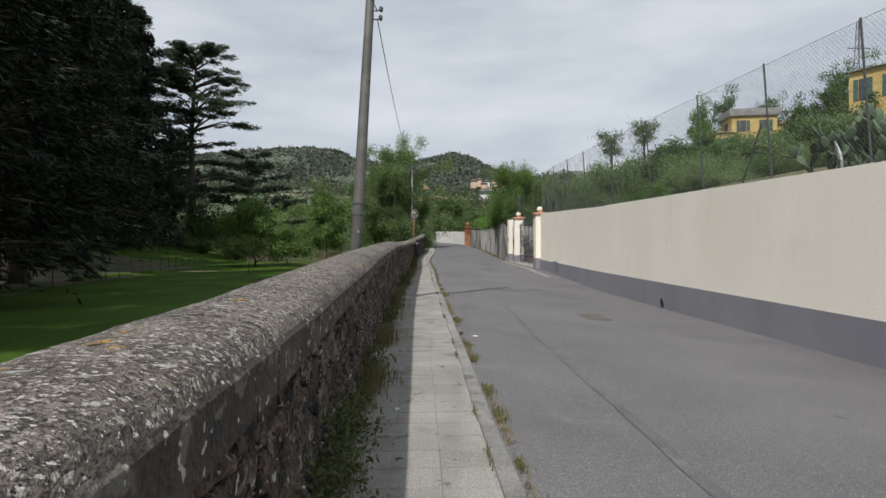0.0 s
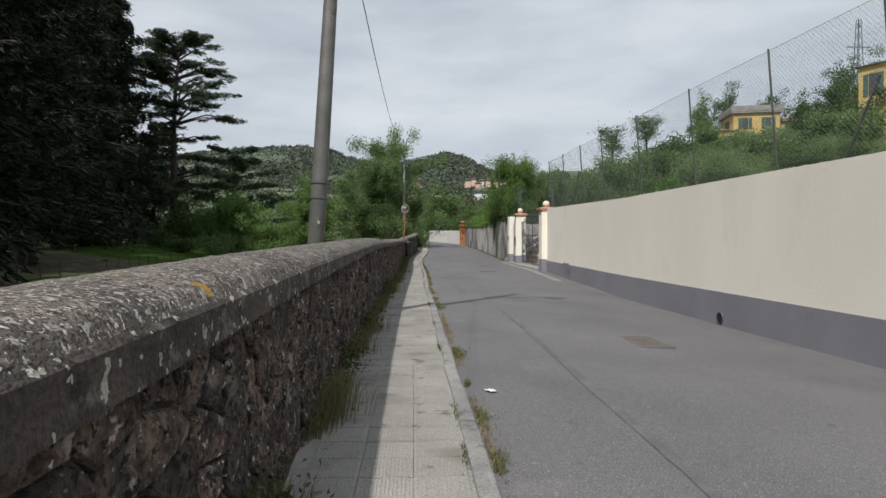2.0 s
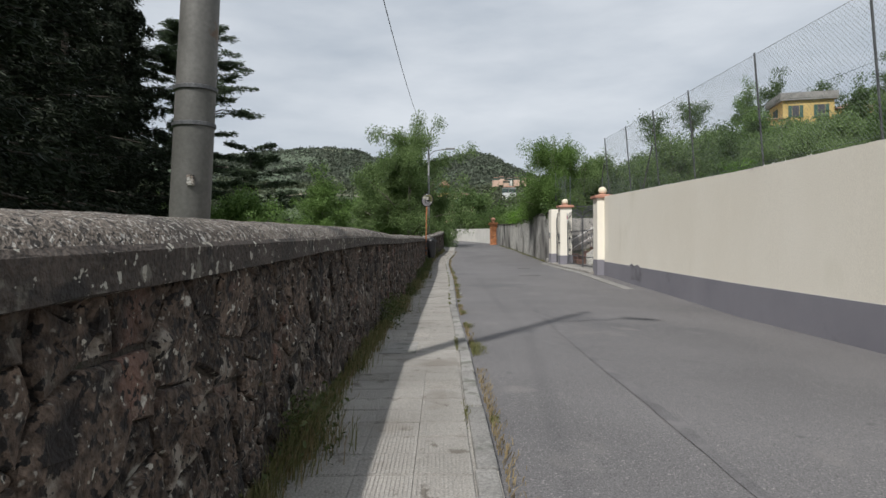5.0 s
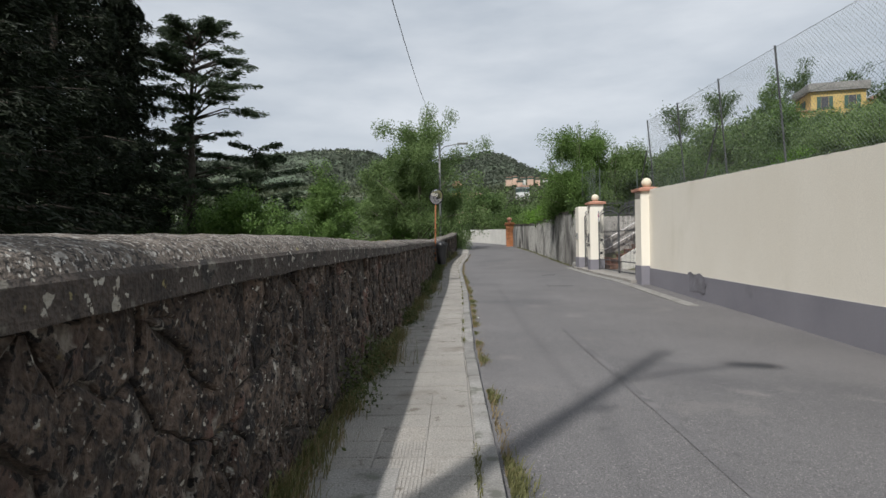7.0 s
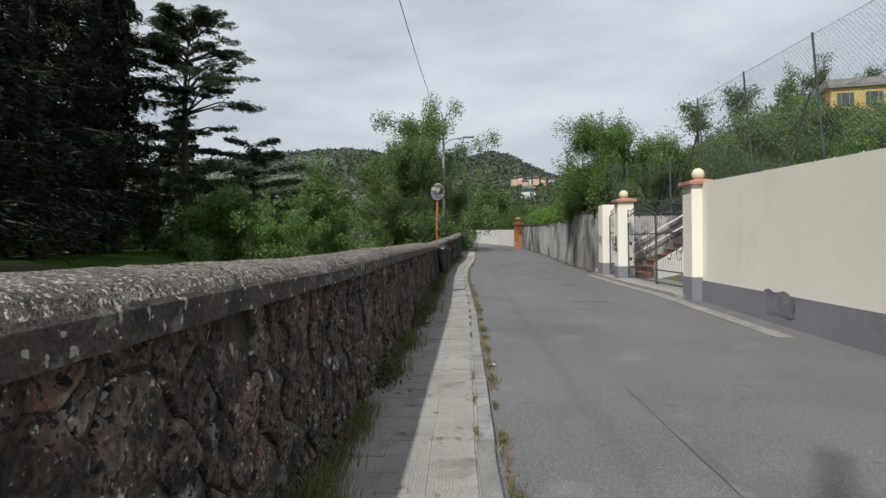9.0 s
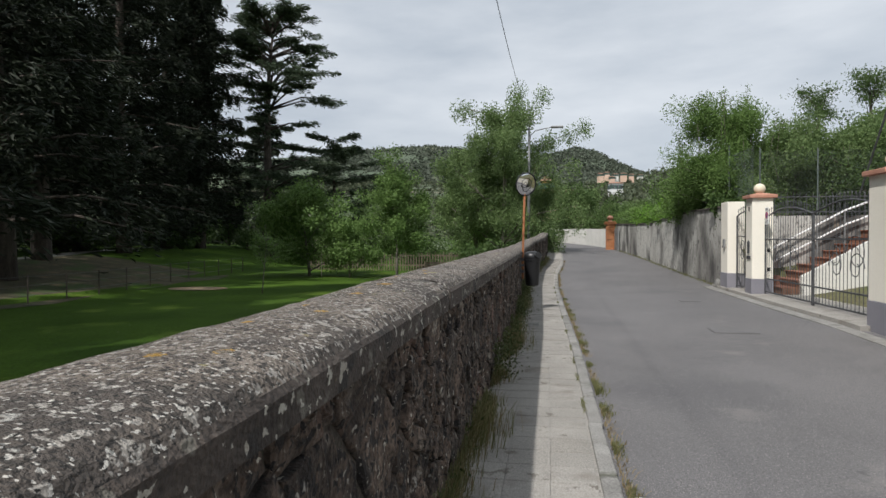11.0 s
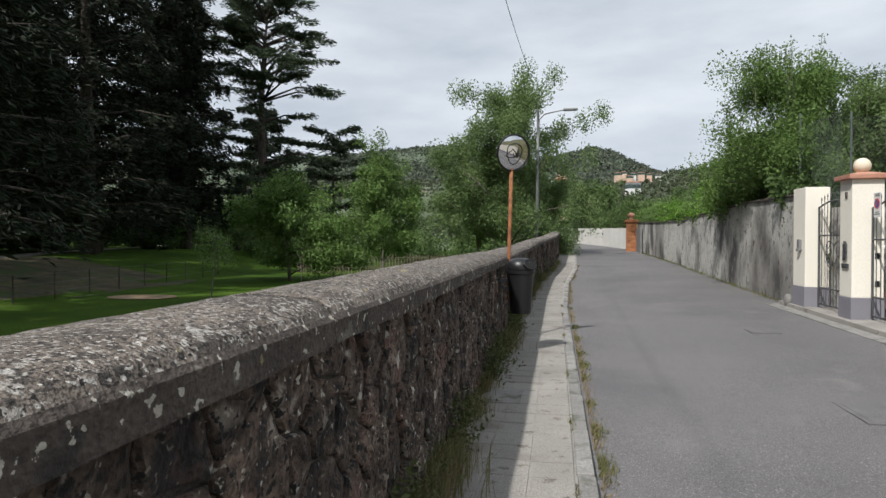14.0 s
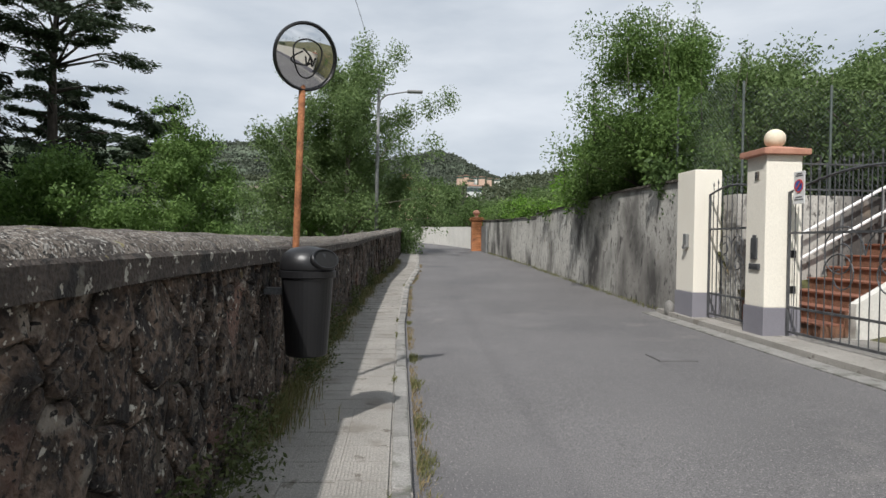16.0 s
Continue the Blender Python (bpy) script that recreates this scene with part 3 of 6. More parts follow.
# Sockets are flat plates; their inner shade is painted black.
for z in (0.62, 1.06):
    s = part("socket", boxed(0.33, -0.008, z, 0.40, 0.003, z + 0.09), BLACK, gp, "flat black square painted as a shaded socket recess")
bm = bmesh.new()
box(bm, -0.05, 0.16, 1.12, 0.002, 0.27, 1.33, bevel=0.012)
box(bm, -0.07, 0.17, 1.10, -0.03, 0.26, 1.16, bevel=0.012)
part("letter_box", bm, STEEL, gp3, "small grey letter box")
tagged(new("round_stone", None), "grey rounded guard stone at the foot of a pillar", "stone")
gs = bpy.data.objects["round_stone"]
gs.matrix_basis = pose(4.36, 34.0, 0.06)
bm = bmesh.new()
bmesh.ops.create_icosphere(bm, subdivisions=3, radius=0.105)
for v in bm.verts:
    v.co = Vector((v.co.x * 0.8, v.co.y, v.co.z * 1.3 + 0.1)) * (1 + 0.1 * noise.noise(v.co * 6))
part("stone", bm, KERB, gs, smooth=True)

# thresholds and kerb in front of the gates
tagged(new("trim_threshold", sweep(steps(26.4, 34.4, 0.4), lambda y: [(4.30, -0.1), (4.32, 0.075 + road_z(4.3, y)), (5.0, 0.11), (5.0, -0.1)], CONCRETE)), "concrete gate threshold slab", "threshold", kind="structure")
tagged(new("trim_gutter", sweep(steps(22.0, 34.4, 0.4), lambda y: [(4.06, road_z(4.0, y) - 0.05), (4.06, road_z(4.0, y) + 0.008), (4.30, road_z(4.2, y) + 0.012), (4.30, road_z(4.2, y) - 0.05)], KERB)), "pale concrete gutter strip", "gutter", kind="structure")
tagged(new("floor_courtyard", sheet([[(x, y, 0.10) for x in (5.0, 8.0, 14.0)] for y in (26.3, 30.0, 34.0)], CONCRETE)), "paved courtyard behind the gate", "courtyard", kind="structure")


# ---- iron gates ----
def scroll(bm, c, r, turns, r0, flip=1, axis="yz"):
    pts = []
    for k in range(22):
        a = 2 * math.pi * turns * k / 21
        rr = r * (1 - 0.75 * k / 21)
        pts.append((c[0], c[1] + flip * rr * math.cos(a), c[2] + rr * math.sin(a)))
    tube(bm, pts, r0, 5)


def gate_leaf(name, label, x, y0, y1, z0, z1, bars, arch, group=""):
    g = thing(name, label, "gate", (x, y0, z0), group)
    w = y1 - y0
    h = z1 - z0
    top = lambda v: h + arch * math.sin(math.pi * v / w)
    for y in (0.02, w - 0.02):
        part("stile", boxed(-0.015, y - 0.015, 0, 0.015, y + 0.015, h, bevel=0.004), IRON, g)
    for z in (0.06, 0.36, h * 0.72):
        part("rail", boxed(-0.012, 0.02, z - 0.014, 0.012, w - 0.02, z + 0.014), IRON, g)
    bm = bmesh.new()
    tube(bm, [(0, w * k / 14, top(w * k / 14)) for k in range(15)], 0.016, 6)
    part("top_rail", bm, IRON, g)
    for k in range(1, bars):
        y = w * k / bars
        bm = bmesh.new()
        tube(bm, [(0, y, 0.06), (0, y, top(y) + 0.10)], 0.0065, 5)
        lathe(bm, [(0.001, 0.16), (0.014, 0.11), (0.006, 0.085)][::-1], 6, (0, y, top(y)))
        part("bar", bm, IRON, g)
    for s in (-1, 1):
        bm = bmesh.new()
        scroll(bm, (0, w / 2 + s * w * 0.14, h * 0.58), w * 0.14, 1.4, 0.008, -s)
        scroll(bm, (0, w / 2 + s * w * 0.14, h * 0.45), w * 0.11, 1.2, 0.008, s)
        part("scroll", bm, IRON, g)
    return g


gate_leaf("iron_gate", "dark wrought iron double gate leaf with scrolls, closed", 4.72, 26.5, 29.0, 0.10, 1.85, 19, 0.18, "leaves of the drive gate")
gate_leaf("iron_gate", "dark wrought iron double gate leaf with scrolls, closed", 4.72, 29.02, 31.53, 0.10, 1.85, 19, 0.18, "leaves of the drive gate")
gate_leaf("pedestrian_gate", "narrow dark wrought iron garden gate with scrolls, closed", 4.62, 32.0, 33.27, 0.12, 1.95, 10, 0.1)
# no-parking sign hung on the gate beside the pillar
sg = thing("no_parking_sign", "white no-parking sign with red and blue disc on an iron gate", "sign", (4.66, 31.25, 1.72))
SX = -0.006
part("plate", boxed(-0.004, -0.10, -0.02, 0.004, 0.10, 0.36, bevel=0.002), WHITE_PAINT, sg)
for nm, r0, r1, off, m in (("ring", 0.062, 0.078, 0.003, RED), ("disc", 0.0005, 0.062, 0.002, BLUE)):
    bm = bmesh.new()
    lathe(bm, [(r0, -0.002), (r1, -0.002), (r1, 0.002), (r0, 0.002)], 28, cap=False)
    bmesh.ops.rotate(bm, verts=bm.verts, matrix=Matrix.Rotation(radians(90), 3, "Y"))
    bmesh.ops.translate(bm, verts=bm.verts, vec=(SX - off, 0, 0.19))
    part(nm, bm, m, sg, "red ring" if m is RED else "blue disc")
bm = boxed(-0.002, -0.065, -0.010, 0.002, 0.065, 0.010)
bmesh.ops.rotate(bm, verts=bm.verts, matrix=Matrix.Rotation(radians(-45), 3, "X"))
bmesh.ops.translate(bm, verts=bm.verts, vec=(SX - 0.006, 0, 0.19))
part("slash", bm, RED, sg, "red diagonal bar")
for z, w in ((0.31, 0.07), (0.335, 0.05), (0.06, 0.06), (0.03, 0.08)):
    part("text_bar", boxed(SX - 0.001, -w, z - 0.006, SX + 0.003, w, z + 0.006), GREY_TEXT, sg)

# ---- stair and garden walls behind the gate ----
wall_back = tagged(new("wall_courtyard", mesh_of(boxed(4.83, 32.9, -0.1, 12.0, 33.25, 1.95), OLD_PLASTER)), "grey stained retaining wall of the courtyard", "wall", kind="structure")
stair = thing("garden_stair", "outdoor stair with red tiled treads and brick risers", "stair", (5.05, 31.25, 0.10))
for k in range(13):
    part("step", boxed(k * 0.29, 0.12, 0, k * 0.29 + (0.30 if k < 12 else 1.5), 1.62, 0.165 * (k + 1) - 0.03), STEP_BRICK, stair)
    part("tread", boxed(k * 0.29 - 0.025, 0.12, 0.165 * (k + 1) - 0.03, k * 0.29 + (0.29 if k < 12 else 1.5), 1.62, 0.165 * (k + 1), bevel=0.008), RED_TILE, stair, "red tile tread")
bm = bmesh.new()
prof = [(0.35, -0.1), (0.35, 0.42), (3.6, 2.30), (5.2, 2.35), (5.2, -0.1)]
a = [bm.verts.new((x, 0.0, z)) for x, z in prof]
b = [bm.verts.new((x, 0.12, z)) for x, z in prof]
bm.faces.new(a)
bm.faces.new(b[::-1])
for k in range(5):
    bm.faces.new((a[k], b[k], b[(k + 1) % 5], a[(k + 1) % 5]))
part("side_wall", bm, WHITE_WALL, stair, "pale plastered side wall")
for off in (0.55, 0.90):
    bm = bmesh.new()
    tube(bm, [(-0.1, 1.52, off - 0.02), (0.1, 1.52, off + 0.05), (1.9, 1.52, off + 1.06), (2.3, 1.52, off + 1.22), (3.9, 1.52, off + 1.9)], 0.024, 8)
    part("handrail", bm, WHITE_PAINT, stair, "white painted handrail tube")
for k in range(6):
    x = k * 0.62 + 0.05
    bm = bmesh.new()
    tube(bm, [(x, 1.52, 0.165 * int(x / 0.29 + 1)), (x, 1.52, 0.93 + 0.55 * x)], 0.018, 6)
    part("baluster", bm, STEEL, stair)
rail = thing("iron_railing", "dark spiked iron railing on a retaining wall", "railing", (5.3, 33.05, 1.95))
for z in (0.10, 0.48):
    part("rail", boxed(0, -0.012, z - 0.012, 5.0, 0.012, z + 0.012), IRON, rail)
for k in range(34):
    bm = bmesh.new()
    tube(bm, [(k * 0.15, 0, 0), (k * 0.15, 0, 0.56), (k * 0.15, -0.02, 0.62)], [0.008, 0.008, 0.002], 5)
    part("spike", bm, IRON, rail)
pot = thing("terracotta_planter", "rust red planter box behind the garden gate", "planter", (4.95, 32.25, 0.11))
bm = boxed(0, 0, 0, 0.35, 0.7, 0.38, bevel=0.015)
part("box", bm, RED_TILE, pot)

# ---- old stained wall, brick pillar and far white wall ----
def old_top(y):
    return table(y, [(33.9, 2.22), (37, 2.26), (44.15, 2.12), (44.2, 2.06), (50, 2.16), (56.6, 2.34)]) + 0.012 * noise.noise((y * 2, 0, 3))


for a, b, m, lab in ((33.88, 44.15, OLD_PLASTER, "tall plaster wall streaked with black damp stains"), (44.2, 56.6, OLD_PLASTER, "grey plaster garden wall with dark streaks")):
    o = 0.0 if a < 40 else 0.10
    w = tagged(new("wall_old", sweep(steps(a, b, 0.35), lambda y: [(old_x(y) + o, -0.2), (old_x(y) + o - 0.02, rise(y) + 0.3), (old_x(y) + o, old_top(y)), (old_x(y) + o + 0.35, old_top(y)), (old_x(y) + o + 0.35, -0.2)], m)), lab, "wall", kind="structure")
    for y in steps(a, b, 0.45)[:-1]:
        pc = new("cap_tile", mesh_of(boxed(old_x(y) + o - 0.045, y, old_top(y) + 0.002, old_x(y) + o + 0.38, y + 0.44, old_top(y) + 0.045, bevel=0.008), COPE_FACE))
        pc.parent = w
gd = tagged(new("door_metal", mesh_of(boxed(old_x(56.0) - 0.03, 54.6, 0.5, old_x(56.0) + 0.06, 56.4, 2.05, bevel=0.01), STEEL)), "grey metal gate panel in an old wall", "door", kind="structure")
bp_ = thing("brick_pillar", "orange brick gate pillar with stepped top", "pillar", (3.72, 56.7, 0.55))
random.seed(4)
z = 0.0
while z < 1.75:
    for s in range(4):
        for k in range(2):
            L = 0.26
            u = 0.01 + k * 0.27
            if s == 0:
                bb = (u, 0, z, u + L, 0.12, z + 0.066)
            elif s == 1:
                bb = (u, 0.44, z, u + L, 0.56, z + 0.066)
            elif s == 2:
                bb = (0, 0.13 + k * 0.155, z, 0.12, 0.13 + k * 0.155 + 0.15, z + 0.066)
            else:
                bb = (0.44, 0.13 + k * 0.155, z, 0.55, 0.13 + k * 0.155 + 0.15, z + 0.066)
            part("brick", boxed(*bb), BRICK, bp_)
    z += 0.076
part("core", boxed(0.015, 0.015, -0.3, 0.535, 0.545, 1.76), MORTAR, bp_)
for k, (e, h) in enumerate(((0.05, 0.07), (0.10, 0.07), (0.04, 0.10))):
    part("capping", boxed(-e, -e, 1.76 + k * 0.075, 0.55 + e, 0.56 + e, 1.83 + k * 0.075, bevel=0.01), BRICK, bp_)
bm = bmesh.new()
lathe(bm, [(0.16, 1.98), (0.10, 2.03), (0.09, 2.10), (0.17, 2.16), (0.20, 2.26), (0.12, 2.34), (0.03, 2.38)], 16, (0.27, 0.28, 0))
part("urn", bm, TERRACOTTA, bp_, "terracotta urn finial", smooth=True)
tagged(new("wall_white", sweep(steps(57.35, 100, 0.8), lambda y: [(old_x(y), rise(y) - 0.3), (old_x(y), rise(y) + 1.28), (old_x(y) + 0.3, rise(y) + 1.28), (old_x(y) + 0.3, rise(y) - 0.3)], WHITE_WALL)), "low pale plastered wall along the bend", "wall", kind="structure")
tagged(new("wall_white", mesh_of(boxed(3.9, 57.3, 0.3, 4.3, 57.9, 2.0), WHITE_WALL)), "short pale wall end beside a brick pillar", "wall", kind="structure")
# ---- street furniture ----
pole = thing("utility_pole", "tall leaning grey steel utility pole behind a parapet", "utility pole", (-1.685, 10.95, -0.85))
LEAN_X = 0.064
bm = bmesh.new()
tube(bm, [(LEAN_X * (z + 0.0), 0, z) for z in (0, 2.6, 5.6, 9.3)], [0.108, 0.102, 0.080, 0.058], 20)
part("shaft", bm, POLE, pole, smooth=True)
for z in (2.49, 2.68):
    bm = bmesh.new()
    lathe(bm, [(0.098, 0), (0.112, 0.006), (0.112, 0.024), (0.098, 0.03)], 20, (LEAN_X * z, 0, z))
    part("band", bm, IRON, pole, "dark steel strap band")
part("label_plate", boxed(LEAN_X * 2.2 + 0.02, -0.112, 2.18, LEAN_X * 2.2 + 0.055, -0.092, 2.235, bevel=0.004), COPE, pole, "small pale number plate")
bm = bmesh.new()
tube(bm, [(0.44, 0, 7.0), (0.85, 0.12, 7.5), (1.6, 0.36, 7.9)], 0.026, 8)
arm = part("lamp_arm", bm, STEEL, pole)
bm = bmesh.new()
box(bm, 1.5, 0.26, 7.86, 2.0, 0.50, 7.98, bevel=0.04)
part("lamp_head", bm, STEEL, arm, "grey street lamp head")
for z in (5.9, 6.05):
    bm = bmesh.new()
    tube(bm, [(LEAN_X * z + 0.05, 0, z), (LEAN_X * z + 0.20, 0.02, z + 0.02)], 0.012, 6)
    lathe(bm, [(0.02, -0.03), (0.035, 0.0), (0.035, 0.05), (0.015, 0.07)], 10, (LEAN_X * z + 0.20, 0.02, z + 0.02))
    part("insulator", bm, IRON, pole)

lamp = thing("street_lamp", "slim grey street lamp post with a curved arm", "street lamp", (-1.07, 50.0, 0.3))
bm = bmesh.new()
tube(bm, [(0, 0, 0), (0, 0, 4.0), (0.03, 0, 7.7)], [0.085, 0.075, 0.055], 12)
part("post", bm, STEEL, lamp, smooth=True)
bm = bmesh.new()
tube(bm, [(0.03, 0, 6.3), (0.10, 0, 6.75), (0.35, 0, 6.98), (0.8, 0, 7.07), (1.25, 0, 7.15)], 0.028, 8)
la = part("arm", bm, STEEL, lamp)
part("lamp_head", boxed(1.2, -0.14, 7.10, 1.85, 0.14, 7.20, bevel=0.035), STEEL, la, "grey lamp head")


def wire(a, b, sag, label, r=0.011):
    bm = bmesh.new()
    A, B = Vector(a), Vector(b)
    tube(bm, [A.lerp(B, k / 24) - Vector((0, 0, sag * 4 * (k / 24) * (1 - k / 24))) for k in range(25)], r, 4)
    return solid("overhead_cable", bm, BLACK, label, "cable")


wire((-1.16, 10.97, 5.05), (-1.35, 51.0, 9.3), 0.9, "thin black overhead cable strung from pole to pole", 0.008)
wire((-1.16, 10.97, 5.2), (-2.9, -8.0, 5.6), 0.3, "thin black overhead cable behind a utility pole", 0.008)

# litter bin on the wall
BX, BY = -0.555, 28.05
bin_ = thing("litter_bin", "black plastic litter bin with domed lid hung on a wall", "litter bin", (BX, BY, 0.50))
bm = bmesh.new()
lathe(bm, [(0.115, 0.0), (0.122, 0.008), (0.152, 0.46), (0.166, 0.465), (0.168, 0.50), (0.158, 0.505)], 36)
part("bucket", bm, BLACK_PLASTIC, bin_, smooth=False)
bm = bmesh.new()
lathe(bm, [(0.160, 0.505), (0.163, 0.515), (0.160, 0.56), (0.140, 0.605), (0.10, 0.632), (0.05, 0.645), (0.005, 0.648)], 36)
part("lid", bm, BLACK_PLASTIC, bin_, "glossy black domed lid", smooth=True)
mouth = Matrix.Translation((0.112, -0.092, 0.572)) @ Euler((radians(64), 0, radians(50))).to_matrix().to_4x4()
bm = bmesh.new()
lathe(bm, [(0.088, -0.03), (0.096, -0.01), (0.094, 0.012), (0.084, 0.016)], 28, cap=False)
bm.transform(mouth @ Matrix.Diagonal((1.05, 0.68, 1, 1)))
part("hood", bm, BLACK_PLASTIC, bin_, "black rim of the mouth", smooth=True)
# Black disc on the closed dome, standing for the shade inside the mouth.
bm = bmesh.new()
lathe(bm, [(0.086, -0.03), (0.086, 0.008), (0.05, 0.009)], 28)
bm.transform(mouth @ Matrix.Diagonal((1.05, 0.68, 1, 1)))
part("opening", bm, BLACK, bin_, "mouth of the lid filled black for its shade")
part("bracket", boxed(-0.25, -0.03, 0.36, -0.14, 0.03, 0.40), IRON, bin_)
# convex mirror on a rusty post
MX, MY = -0.745, 28.75
mir = thing("traffic_mirror", "round convex traffic mirror with scribbles on a rusty post", "traffic mirror", (MX, MY, 0.08))
bm = bmesh.new()
tube(bm, [(-0.002, 0, 0.50), (-0.005, 0, 0.9), (0.012, 0.0, 1.5), (0.035, 0, 2.36)], 0.024, 10)
part("post", bm, RUST, mir, smooth=True)
head = Matrix.Translation((0.06, -0.05, 2.385)) @ Euler((radians(90 + 13), 0, radians(33))).to_matrix().to_4x4()
R = 0.222


def mirror_z(r):
    return 0.035 * (1 - (r / R) ** 2)


bm = bmesh.new()
lathe(bm, [(R, 0.0)] + [(R * math.cos(math.pi / 2 * k / 10), mirror_z(R * math.cos(math.pi / 2 * k / 10))) for k in range(1, 10)] + [(0.001, mirror_z(0))], 48)
bm.transform(head)
glass = part("mirror_face", bm, MIRROR, mir, "convex mirror face", smooth=True)
bm = bmesh.new()
lathe(bm, [(R + 0.001, -0.02), (R + 0.012, -0.015), (R + 0.013, 0.012), (R + 0.002, 0.018), (R - 0.006, 0.010), (R - 0.004, -0.018)], 48)
bm.transform(head)
part("rim", bm, BLACK_PLASTIC, mir, "black rubber rim")
bm = bmesh.new()
lathe(bm, [(0.02, -0.06), (R * 0.9, -0.03), (R, -0.012), (R, -0.004)], 40)
bm.transform(head)
part("back", bm, STEEL, mir)
part("wall_bracket", boxed(-0.10, -0.03, 0.62, 0.02, 0.03, 0.68), IRON, mir)
part("wall_bracket", boxed(-0.10, -0.03, 0.86, 0.02, 0.03, 0.92), IRON, mir)
part("clamp", boxed(0.015, -0.03, 2.30, 0.065, 0.03, 2.47, bevel=0.008), IRON, mir)
for loop in range(3):
    bm = bmesh.new()
    pts = []
    for k in range(33):
        a = 2 * math.pi * k / 32
        if loop == 0:
            x, y = 0.105 * math.cos(a) * (1 + 0.05 * math.sin(3 * a)), 0.13 * math.sin(a) + 0.015 * math.cos(2 * a)
        elif loop == 1:
            x, y = -0.04 + 0.075 * math.sin(a), 0.05 - 0.10 * abs(math.sin(a / 2)) - 0.02 * k / 32
        else:
            x, y = lerp(-0.02, 0.06, k / 32), 0.03 * math.cos(a * 2) - 0.03
        pts.append((x, y, mirror_z(math.hypot(x, y)) + 0.002))
    tube(bm, pts, 0.0055, 4)
    bm.transform(head)
    part("scribble", bm, BLACK, glass, "black marker scribble")

GRATE = surf('worn_iron', (0.10, 0.085, 0.075), (0.17, 0.14, 0.12), 12.0, 0.8, 0.3, 60.0)
# road ironwork, grate and litter
gr = thing("road_grate", "rusty rectangular slotted drain grate set in asphalt", "drain grate", (2.28, 10.35, road_z(2.5, 10.9) + 0.006))
for i in range(2):
    part("frame", boxed(0.0 if i == 0 else 0.46, 0, -0.03, 0.03 if i == 0 else 0.49, 0.85, 0.004), ASPHALT_PATCH, gr)
    part("frame", boxed(0.03, 0 if i == 0 else 0.82, -0.03, 0.46, 0.03 if i == 0 else 0.85, 0.004), ASPHALT_PATCH, gr)
for k in range(13):
    part("grate_bar", boxed(0.03, 0.045 + k * 0.06, -0.02, 0.46, 0.075 + k * 0.06, 0.002), GRATE, gr)
for k in range(6):
    part("cross_bar", boxed(0.07 + k * 0.066, 0.03, -0.022, 0.085 + k * 0.066, 0.82, 0.0), GRATE, gr)
for i, (x, y, s) in enumerate(((2.45, 26.2, 0.62), (2.85, 30.6, 0.4))):
    mh = thing("manhole_cover", "flat dark iron manhole cover in the road", "manhole cover", (x, y, road_z(x, y) + 0.006), "covers in the road")
    part("frame", boxed(-s / 2, -s / 2, -0.02, s / 2, s / 2, 0.0), ASPHALT_PATCH, mh)
    part("cover", boxed(-s / 2 + 0.04, -s / 2 + 0.04, -0.02, s / 2 - 0.04, s / 2 - 0.04, 0.004, bevel=0.003), ASPHALT_PATCH, mh)


def scrap(x, y, w, l, label, turn):
    bm = bmesh.new()
    bmesh.ops.create_grid(bm, x_segments=5, y_segments=5, size=0.5)
    for v in bm.verts:
        v.co = Vector((v.co.x * w, v.co.y * l, 0.008 + 0.018 * abs(noise.noise((v.co.x * 5, v.co.y * 5, x)))))
    o = solid("paper_scrap", bm, LITTER, label, "litter", "litter on the road")
    o.matrix_basis = pose(x, y, road_z(max(x, 0), y) + (0.0 if x > 0 else 0.05), 0, 0, turn)
    md = o.modifiers.new("thick", "SOLIDIFY")
    md.thickness = 0.002


scrap(0.236, 7.8, 0.06, 0.08, "crumpled white paper scrap on asphalt", 30)
scrap(0.12, 19.7, 0.07, 0.09, "small white paper scrap by the kerb", 70)
scrap(-0.60, 4.3, 0.03, 0.05, "torn white paper scrap among weeds", 10)

# ---- chain link fence on the cream wall ----
def fence_x(y):
    return table(y, [(-6, 5.95), (8.4, 5.62), (15, 5.30), (22, 5.06), (27, 4.93)])


FT = 4.22
fence = thing("chain_link_fence", "tall chain link fence with leaning steel posts above a wall", "fence", (0, 0, 0))
for i, y in enumerate((-2.4, 0.3, 3.1, 5.8, 8.42, 10.6, 12.9, 15.5, 18.2, 20.8, 22.8, 24.85, 26.85)):
    bm = bmesh.new()
    x = fence_x(y)
    z0 = min(cream_top(y), 2.34) - 0.3
    tube(bm, [(x + 0.16, y - 0.05, z0), (x + 0.0, y, FT)], 0.017, 8)
    if i in (5, 10, 12):
        tube(bm, [(x - 0.05, y + 0.85, z0), (x, y + 0.05, z0 + 1.4)], 0.018, 6)
    part("post", bm, IRON, fence)
for z in (2.30, 3.25, FT - 0.04):
    bm = bmesh.new()
    tube(bm, [(fence_x(y) - 0.01, y, max(z, cream_top(y) + 0.03)) for y in steps(-6, 26.85, 1.2)], 0.003, 4)
    part("line_wire", bm, FENCE, fence)


